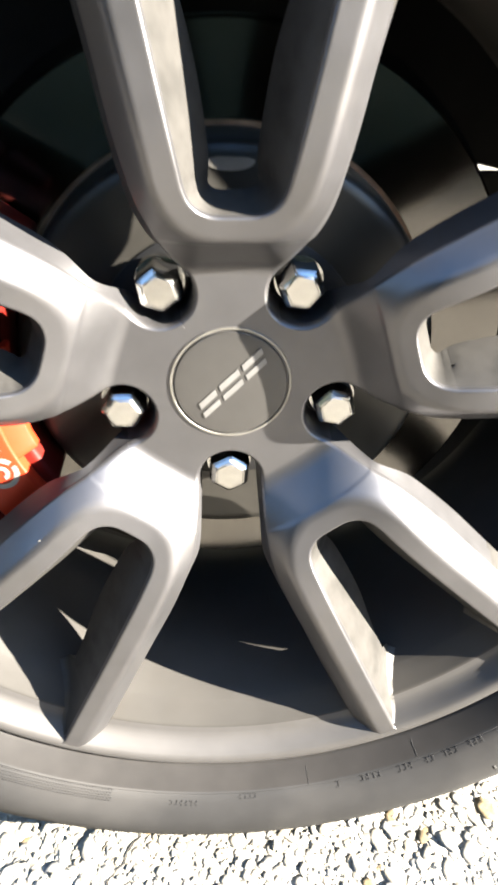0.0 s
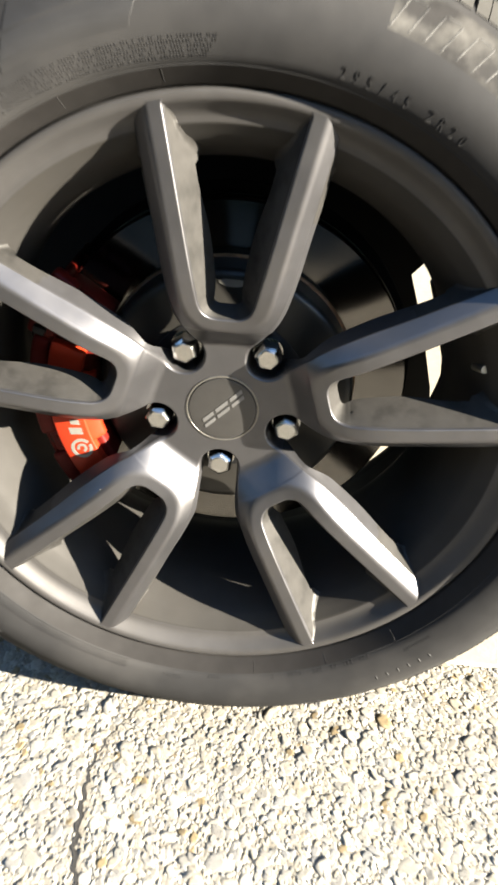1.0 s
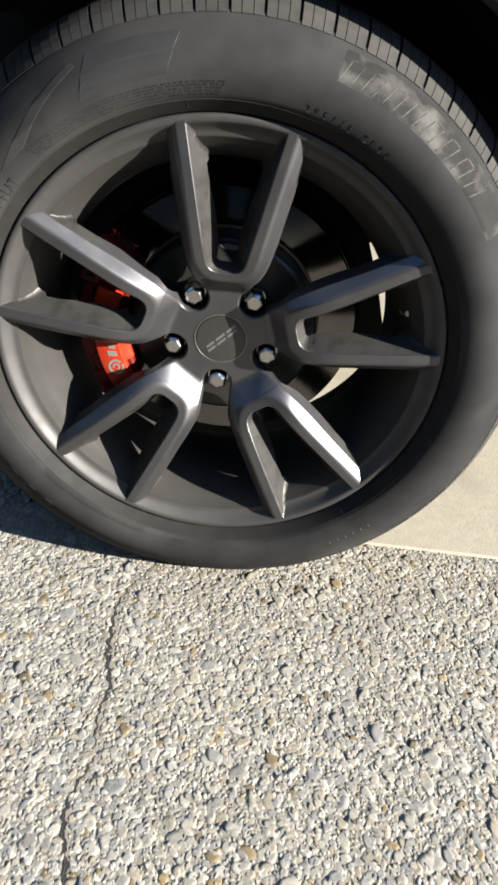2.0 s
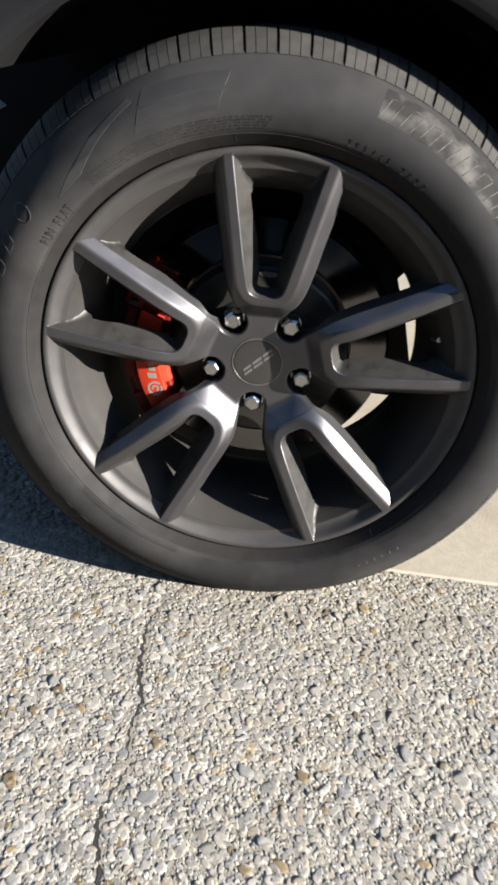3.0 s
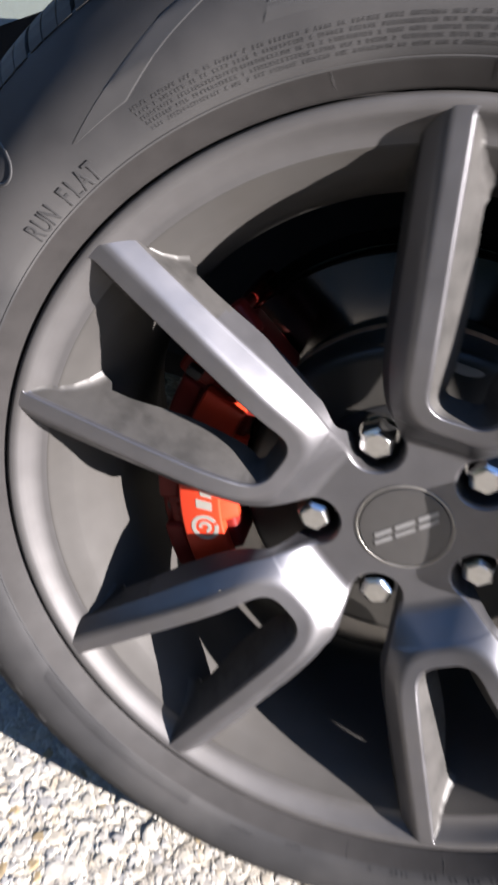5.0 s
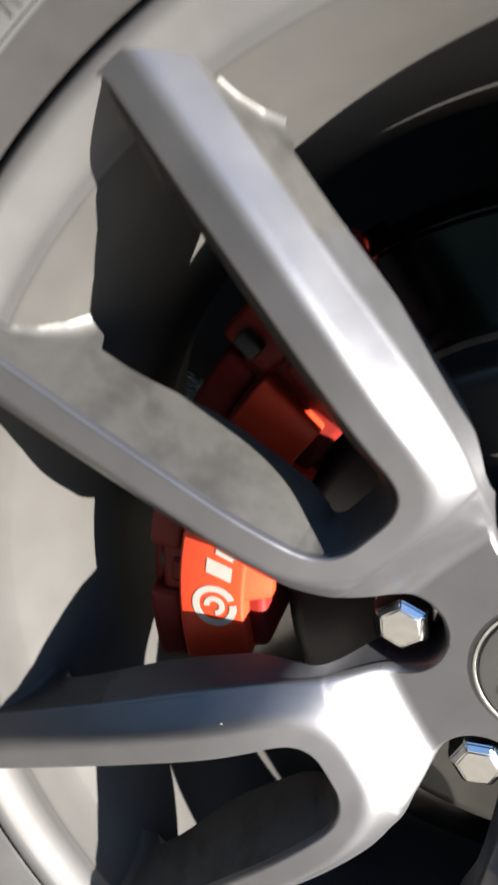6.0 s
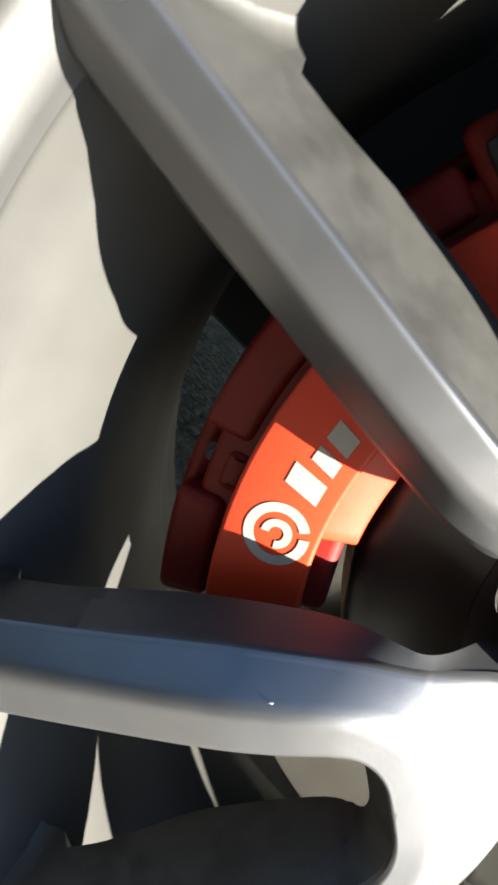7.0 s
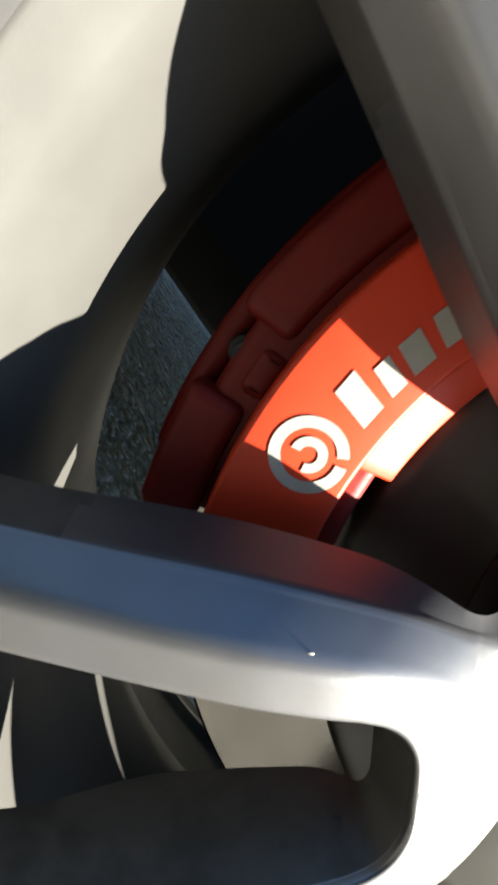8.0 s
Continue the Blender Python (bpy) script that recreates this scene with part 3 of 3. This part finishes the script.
def side_y(r):
    return float(np.interp(r, [p[0] for p in TYRE_PROFILE[6:19]], [p[1] for p in TYRE_PROFILE[6:19]]))


def on_side(r, angle, out=0.0):
    """A pose on the sidewall whose x runs clockwise round the wheel and whose z points away from the axle."""
    a = radians(angle)
    slope = math.degrees(math.atan((side_y(r + 0.003) - side_y(r - 0.003)) / 0.006))
    return Matrix.Translation((r * math.cos(a), side_y(r) - out, r * math.sin(a))) @ pose(0, 0, 0, 0, 90 - angle, 0) @ pose(0, 0, 0, -slope, 0, 0)


def letters(text, size, r, start, advance, label):
    """Raised letters one by one round the sidewall."""
    for k, ch in enumerate(text):
        if ch == " ":
            continue
        cu = bpy.data.curves.new("letter", "FONT")
        cu.body, cu.size, cu.extrude, cu.align_x = ch, size, 0.00014, "CENTER"
        cu.align_y = "CENTER"
        cu.resolution_u = 3
        cu.offset = 0.0001
        cu.materials.append(RUBBER)
        part("letter", cu, tyre, label if k == 0 else "", on_side(r, start - k * advance, 0.0002) @ pose(0, 0, 0, 90) @ Matrix.Diagonal((0.62, 1, 1, 1)))


letters("RUN FLAT", 0.0165, 0.2955, 151.4, 1.40, "raised black rubber letter")
letters("295/45 ZR20", 0.0125, 0.2985, 76.4, 1.80, "raised black rubber letter")


def relief(name, quads, out, mat, label="", along=2, across=5, ribs=0.0):
    """Shallow relief on the sidewall: four-cornered fields given by (angle, radius), lifted by out, with sloped edges."""
    verts, faces = [], []
    for q in quads:
        q = [np.array(c, float) for c in q]
        base = len(verts)
        for i in range(along + 1):
            for k in range(across + 1):
                u, v = i / along, k / across
                a, r = (q[0] * (1 - u) + q[3] * u) * (1 - v) + (q[1] * (1 - u) + q[2] * u) * v
                edge = i in (0, along) or k in (0, across)
                lift = -0.0004 if edge else out + ribs * (1 if i % 2 else -1)
                verts.append((r * math.cos(radians(a)), side_y(r) - lift, r * math.sin(radians(a))))
        for i in range(along):
            for k in range(across):
                c = base + i * (across + 1) + k
                faces.append((c, c + 1, c + across + 2, c + across + 1))
    return part(name, mesh_of(name, verts, faces, mat, False), tyre, label)


def stroke(a0, r0, a1, r1, width):
    """A narrow field from one point of the sidewall to another."""
    p, q = np.array((math.radians(a0) * 0.33, r0)), np.array((math.radians(a1) * 0.33, r1))
    d = (q - p) / np.linalg.norm(q - p)
    n = np.array((-d[1], d[0])) * width / 2
    return [(math.degrees(c[0] / 0.33), c[1]) for c in (p - n, q - n, q + n, p + n)]


def field(name, inner, outer, out, mat, label="", along=40, across=8, ribs=0.0, closed=False):
    """One shallow raised field of the sidewall between two lines of (angle, radius)."""
    a, b = resample(inner, along + 1), resample(outer, along + 1)
    verts, faces = [], []
    for i in range(along + 1):
        for k in range(across + 1):
            g, r = a[i] + (b[i] - a[i]) * k / across
            edge = k in (0, across) or (i in (0, along) and not closed)
            lift = -0.0004 if edge else out + ribs * (1 if i % 2 else -1)
            verts.append((r * math.cos(radians(g)), side_y(r) - lift, r * math.sin(radians(g))))
    for i in range(along):
        for k in range(across):
            c = i * (across + 1) + k
            faces.append((c, c + 1, c + across + 2, c + across + 1))
    return part(name, mesh_of(name, verts, faces, mat, True, 20), tyre, label)


# a blade of smooth rubber, and a finely ribbed field beside it
field("smooth_blade", [(141.3, 0.3106), (138.0, 0.3106), (134.3, 0.3106), (128.4, 0.3253), (123.7, 0.3353), (118.2, 0.3455)],
      [(141.7, 0.3112), (137.5, 0.3200), (133.6, 0.3275), (128.4, 0.3381), (124.5, 0.3435), (119.5, 0.3520)], 0.0003, RUBBER_SHEEN, "smooth moulded blade on the sidewall")
field("ribbed_field", [(120.6, 0.3122), (103.5, 0.3122)], [(116.2, 0.3560), (100.0, 0.3540)], 0.0003, RUBBER_SHEEN, "finely ribbed moulded field on the sidewall", 150, 8, 0.00006)

rng = random.Random(3)
bm = bmesh.new()


def mark(r, a, w, h, lift=0.0005):
    bmesh.ops.create_cube(bm, size=1, matrix=on_side(r, a) @ Matrix.Diagonal((w, lift, h, 1)))


def glyph(r, a, w, h):
    """A mark of the size of a character: an upright, and one or two short ticks beside it."""
    mark(r, a, 0.28 * w, h)
    for z in rng.sample((-0.38, 0.0, 0.38), rng.choice((1, 2))):
        mark(r + z * h, a - math.degrees(0.4 * w / r), 0.6 * w, 0.22 * h)


for row in range(5):
    a, count = 134.4 - 0.2 * row, 0
    while a > 92.3 + 0.4 * row:
        w = rng.uniform(0.0012, 0.0019)
        glyph(0.3072 - 0.0030 * row, a, w, 0.0019)
        count += 1
        a -= math.degrees((w + (0.0026 if count % rng.randint(4, 8) == 0 else 0.0005)) / 0.3)
for row in range(5):
    a = 222.0 + 0.3 * row
    while a < 254:
        mark(0.2905 + 0.0017 * row, a, 0.0015, 0.0009, 0.0008)
        a += 0.42
tagged(part("fine_print", from_bm("fine_print", bm, RUBBER, False), tyre, "rows of small raised marks too fine to read"), kind="stuff")
bm = bmesh.new()
for a0, count, r, w, h in ((284.6, 1, 0.2920, 0.0030, 0.0044), (288.0, 4, 0.2915, 0.0027, 0.0044), (293.2, 3, 0.2922, 0.0027, 0.0044), (297.0, 2, 0.2922, 0.0027, 0.0044), (299.6, 3, 0.2922, 0.0027, 0.0044),
                           (303.2, 3, 0.2922, 0.0027, 0.0044), (262.0, 6, 0.2955, 0.0022, 0.0040), (271.2, 4, 0.2920, 0.0022, 0.0036), (312.0, 9, 0.3000, 0.0024, 0.0030)):
    for k in range(count):
        glyph(r, a0 + math.degrees(k * (w + 0.0012) / r), w, h)
tagged(part("code_marks", from_bm("code_marks", bm, RUBBER, False), tyre, "short groups of raised marks near the bead"), kind="stuff")
# mould seams across the bead
for a in (100.4, 115.5, 280.6, 295.9, 311.2):
    relief("mould_seam", [stroke(a, 0.2790, a, 0.2900, 0.0005)], 0.0003, RUBBER, "", 2, 8)
# worn raised bars near the tread
for a in (304.0, 306.2, 308.4, 310.6, 312.8, 315.0):
    relief("wear_bar", [stroke(a, 0.3155, a, 0.3215, 0.0032)], 0.0006, RUBBER_SHEEN, "", 2, 4)
field("dust_smear", [(74.0, 0.3300), (32.0, 0.3300)], [(74.0, 0.3620), (32.0, 0.3620)], 0.0002, RUBBER_STAINED, "whitish dust rubbed into the shoulder", 60, 10)
# the maker's name: plain slanted open frames and an oval ring, raised, dusty
for a in (73.5, 69.3, 65.1, 60.9, 56.7, 52.5, 48.3, 44.1):
    relief("raised_mark", [stroke(a, 0.3315, a - 1.6, 0.3555, 0.0034), stroke(a - 2.2, 0.3315, a - 3.8, 0.3555, 0.0034),
                           stroke(a - 1.5, 0.3535, a - 3.6, 0.3535, 0.0034)], 0.0006, RUBBER_DUSTY, "", 2, 6)
for a in (158.0, 163.5, 169.0, 219.5, 225.0, 230.5):
    relief("raised_mark", [stroke(a, 0.3250, a - 1.4, 0.3450, 0.0030), stroke(a - 2.4, 0.3250, a - 3.8, 0.3450, 0.0030),
                           stroke(a - 0.2, 0.3270, a - 2.6, 0.3270, 0.0030)], 0.0005, RUBBER_SHEEN, "", 2, 6)
oval = [(math.cos(k * math.pi / 16), math.sin(k * math.pi / 16)) for k in range(33)]
field("raised_ring", [(149.2 + 1.3 * c, 0.3350 + 0.0098 * d) for c, d in oval], [(149.2 + 1.85 * c, 0.3350 + 0.0130 * d) for c, d in oval], 0.0005, RUBBER_SHEEN,
      "raised oval ring", 32, 3, closed=True)

# ---- brake ----
DISC_Y = 0.060
brake_disc = thing("brake_disc", HUB, "grey iron brake disc with a black hat behind the spokes", "brake disc")
DISC_PROFILE = [(0.1225, 0.0625), (0.1245, DISC_Y), (0.1725, DISC_Y), (0.1740, 0.0615), (0.1740, 0.0690), (0.170, 0.0695), (0.170, 0.0790),
                (0.1740, 0.0795), (0.1740, 0.0870), (0.1725, 0.0885), (0.110, 0.0885)]
part("friction_ring", mesh_of("friction_ring", *lathe(DISC_PROFILE, 160), IRON, True, 35), brake_disc, "grey brushed iron friction ring")
HAT_PROFILE = [(0.0, 0.024), (0.112, 0.024), (0.1172, 0.0250), (0.1200, 0.0275), (0.1212, 0.032), (0.1220, 0.058), (0.1222, 0.0640)]
part("hat", mesh_of("hat", *lathe(HAT_PROFILE, 120), HAT, True, 35), brake_disc, "black disc hat")
RUST_PROFILE = [(0.1220, 0.0580), (0.1236, 0.0588), (0.1247, 0.0597), (0.1250, 0.0605)]
part("rust_ring", mesh_of("rust_ring", *lathe(RUST_PROFILE, 120), RUST, True, 50), brake_disc, "rusty uncoated inner edge of the friction ring")

caliper = thing("brake_caliper", HUB, "red painted brake caliper with white print, dusty", "brake caliper")


def arc_block(a0, a1, r0, r1, y0, y1, bevel, mat, name, steps=24, tuck=0.0, drop=0.0):
    """A block bent round the axle between two angles; tuck draws in the outer corners at the ends, drop slants the front."""
    bm = bmesh.new()
    rings = []
    for i in range(steps + 1):
        t = i / steps
        a = radians(a0 + (a1 - a0) * t)
        end = tuck * (1 - math.sin(math.pi * min(1, max(0, t))) ** 0.4)
        ring = [bm.verts.new((r * math.cos(a), y, r * math.sin(a))) for r, y in ((r0, y0 + drop), (r1 - end, y0), (r1 - end, y1), (r0, y1))]
        rings.append(ring)
    for p, q in zip(rings, rings[1:]):
        for k in range(4):
            bm.faces.new((p[k], p[(k + 1) % 4], q[(k + 1) % 4], q[k]))
    bm.faces.new(rings[0])
    bm.faces.new(rings[-1])
    bmesh.ops.recalc_face_normals(bm, faces=bm.faces[:])
    edges = [e for e in bm.edges if len(e.link_faces) == 2 and e.calc_face_angle(0) > 0.6]
    bmesh.ops.bevel(bm, geom=edges, offset=bevel, segments=3, affect="EDGES", profile=0.5)
    return from_bm(name, bm, mat, True, 35)


# casting parts behind the face carry their shade in the red
part("body", arc_block(146, 216, 0.126, 0.1780, 0.0085, 0.056, 0.004, CALIPER_SHADED, "body", tuck=0.004), caliper, "dusty red casting, darker with shade put into its colour")
part("bridge", arc_block(146, 213, 0.1765, 0.1850, 0.016, 0.130, 0.004, CALIPER_SHADED, "bridge"), caliper)
part("inner_half", arc_block(146, 213, 0.118, 0.183, 0.094, 0.130, 0.004, CALIPER_SHADED, "inner_half"), caliper)
face = part("face", arc_block(162.5, 216, 0.1335, 0.1645, -0.0012, 0.012, 0.0016, CALIPER, "face"), caliper, "bright red raised face with white print")
part("inner_ledge", arc_block(172, 203, 0.1225, 0.1345, 0.0004, 0.016, 0.0009, CALIPER, "inner_ledge", 16, drop=0.0075), caliper)
part("outer_rail", arc_block(164, 197.5, 0.1665, 0.1835, 0.0065, 0.018, 0.0035, CALIPER_SHADED, "outer_rail", 16), caliper)
part("lower_ear", arc_block(204.5, 217, 0.1660, 0.1830, 0.0050, 0.018, 0.0035, CALIPER_SHADED, "lower_ear", 10), caliper)
part("rib", arc_block(198.5, 203.5, 0.1630, 0.1720, 0.0070, 0.016, 0.003, CALIPER_SHADED, "rib", 6), caliper)
part("upper_lug", arc_block(143, 160, 0.1330, 0.1620, -0.0010, 0.014, 0.004, CALIPER_SHADED, "upper_lug", 10), caliper)
part("upper_rail", arc_block(143, 163, 0.1640, 0.1900, 0.0030, 0.020, 0.004, CALIPER_SHADED, "upper_rail", 10), caliper)


def on_caliper(r, angle, y):
    a = radians(angle)
    return Matrix.Translation((r * math.cos(a), y, r * math.sin(a))) @ pose(0, 0, 0, 0, 90 - angle, 0)


def ring_mesh(name, r0, r1, a0, a1, mat, n=40, depth=0.0006):
    pts = [(r1 * math.cos(radians(a0 + (a1 - a0) * k / n)), r1 * math.sin(radians(a0 + (a1 - a0) * k / n))) for k in range(n + 1)]
    pts += [(r0 * math.cos(radians(a1 + (a0 - a1) * k / n)), r0 * math.sin(radians(a1 + (a0 - a1) * k / n))) for k in range(n + 1)]
    return plate(name, pts, depth, mat)


MARK = Matrix.Translation((0.1470 * math.cos(radians(204.3)), -0.0015, 0.1470 * math.sin(radians(204.3))))
part("white_ring", ring_mesh("white_ring", 0.0074, 0.0106, 50, 395, WHITE), face, "white printed ring", MARK)
part("white_arc", ring_mesh("white_arc", 0.0024, 0.0050, -60, 210, WHITE), face, "white printed arc", MARK)
# plain blocks stand for the maker's name
for k, (a, w, h) in enumerate(((196.8, 0.0088, 0.0140), (192.9, 0.0062, 0.0100), (189.4, 0.0082, 0.0100), (184.6, 0.0120, 0.0100), (179.6, 0.0085, 0.0140), (175.6, 0.0080, 0.0100))):
    part("white_block", plate("white_block", slanted(-w * 0.42, -0.005, w * 0.42, 0.85 * h - 0.005, 0.2), 0.0006, WHITE), face,
         "white printed block" if k == 0 else "", on_caliper(0.1445, a, -0.0015))

bm = bmesh.new()
bmesh.ops.create_cone(bm, cap_ends=True, segments=24, radius1=0.0046, radius2=0.0042, depth=0.005, matrix=pose(0, 0, 0, 90))
bmesh.ops.create_cone(bm, cap_ends=True, segments=6, radius1=0.003, radius2=0.003, depth=0.007, matrix=pose(0, -0.001, 0, 90))
BOLT = from_bm("bolt", bm, DARK, True, 30)
for r, a in ((0.1755, 200.6),):
    part("bolt", BOLT, caliper, "black bolt", on_caliper(r, a, 0.0150))
bm = box_bm((0.0075, 0.012, 0.011), bevel=0.0018)
part("bleeder_cap", from_bm("bleeder_cap", bm, DARK), caliper, "black rubber bleeder cap", on_caliper(0.1780, 160.6, 0.002))

# a patch of sunlight on the hat, painted as a white plate
mark = [(0.0075 * math.cos(radians(a)), 0.0042 * math.sin(radians(a))) for a in range(180, 361, 15)] + [(0.005, 0.0012), (-0.004, 0.0016)]
part("paint_mark", plate("paint_mark", mark, 0.0005, WHITE), brake_disc, "small patch of sunlight painted white on the hat", pose(0.0005, 0.0234, 0.1110) @ Matrix.Diagonal((1.7, 1, 1.25, 1)))

shield_profile = [(0.06, 0.100), (0.11, 0.098), (0.178, 0.098), (0.181, 0.096), (0.181, 0.102), (0.06, 0.104)]
shield = thing("brake_shield", HUB, "dark steel dust shield behind the brake disc", "brake shield")
part("plate", mesh_of("plate", *lathe(shield_profile, 90, True), BLACK, True, 40), shield)
part("upright", from_bm("upright", box_bm((0.10, 0.14, 0.13), (0, 0.185, 0), 0.02, 3), BLACK), shield, "dark suspension upright")

# ---- car body over the wheel ----
car = thing("car_body", pose(0, 0, 0), "black wheel arch and dark painted car side above the tyre", "car")


def arch_liner():
    prof = [(0.455, -0.045), (0.462, -0.02), (0.462, 0.33)]
    verts, faces = [], []
    n = 60
    for i in range(n + 1):
        a = radians(-8 + 146 * i / n)
        for r, y in prof:
            verts.append((r * math.cos(a), y, AXLE + r * math.sin(a)))
    m = len(prof)
    for i in range(n):
        for k in range(m - 1):
            faces.append((i * m + k, i * m + k + 1, (i + 1) * m + k + 1, (i + 1) * m + k))
    return mesh_of("arch_liner", verts, faces, BLACK, True, 40)


part("arch_liner", arch_liner(), car, "black plastic wheel arch liner")
# the inner wall of the arch, with its uneven edge
edge = [(-0.47, 0.90), (-0.472, 0.704), (-0.492, 0.667), (-0.488, 0.639), (-0.466, 0.615), (-0.441, 0.598), (-0.528, 0.55), (-0.75, 0.45), (-0.75, 0.28), (0.10, 0.28), (0.10, 0.19), (0.272, 0.19), (0.262, 0.25), (0.238, 0.33), (0.209, 0.405), (0.222, 0.421), (0.262, 0.412), (0.47, 0.40), (0.47, 0.90)]
part("inner_wall", plate("inner_wall", edge, 0.02, BLACK), car, "black inner wall of the arch", pose(0, 0.33, 0))
# an added plate that hides most of the sunlit ground behind the wheel
guard = [(0.289, 0.19), (0.56, 0.19), (0.56, 0.405), (0.250, 0.405), (0.240, 0.388), (0.256, 0.345), (0.277, 0.28)]
part("splash_guard", plate("splash_guard", guard, 0.012, BLACK), car, "black plate added beside the inner wall to narrow the opening", pose(0, 0.352, 0))


def side_panel():
    verts, faces, n = [], [], 60
    for i in range(n + 1):
        a = radians(-6 + 150 * i / n)
        c, d = math.cos(a), math.sin(a)
        for r, y in ((0.455, -0.045), (0.462, -0.056), (0.475, -0.06), (0.52, -0.052), (0.60, -0.045)):
            verts.append((r * c, y, AXLE + r * d))
    for i in range(n):
        for k in range(4):
            faces.append((5 * i + k, 5 * i + k + 1, 5 * i + 6 + k, 5 * i + 5 + k))
    return mesh_of("side_panel", verts, faces, PAINT, True, 40)


part("side_panel", side_panel(), car, "dark glossy painted wheel arch lip")
part("underbody", from_bm("underbody", box_bm((1.38, 1.5, 0.2), (-0.51, 1.1, 0.33), 0.03), BLACK), car, "dark underbody")
part("raised_underbody", from_bm("raised_underbody", box_bm((1.06, 1.5, 0.12), (0.72, 1.1, 0.49), 0.02), BLACK), car, "dark underbody ahead of the wheel")
# out of view, added where it keeps the sun off the ground behind the wheel
part("valance", from_bm("valance", box_bm((0.75, 0.36, 0.12), (0.875, 0.165, 0.49), 0.02), BLACK), car, "unseen dark underside added ahead of the wheel")
part("upper_body", from_bm("upper_body", box_bm((1.2, 1.8, 0.42), (0.17, 0.91, 1.14), 0.06, 3), PAINT), car, "dark painted body above the arch")
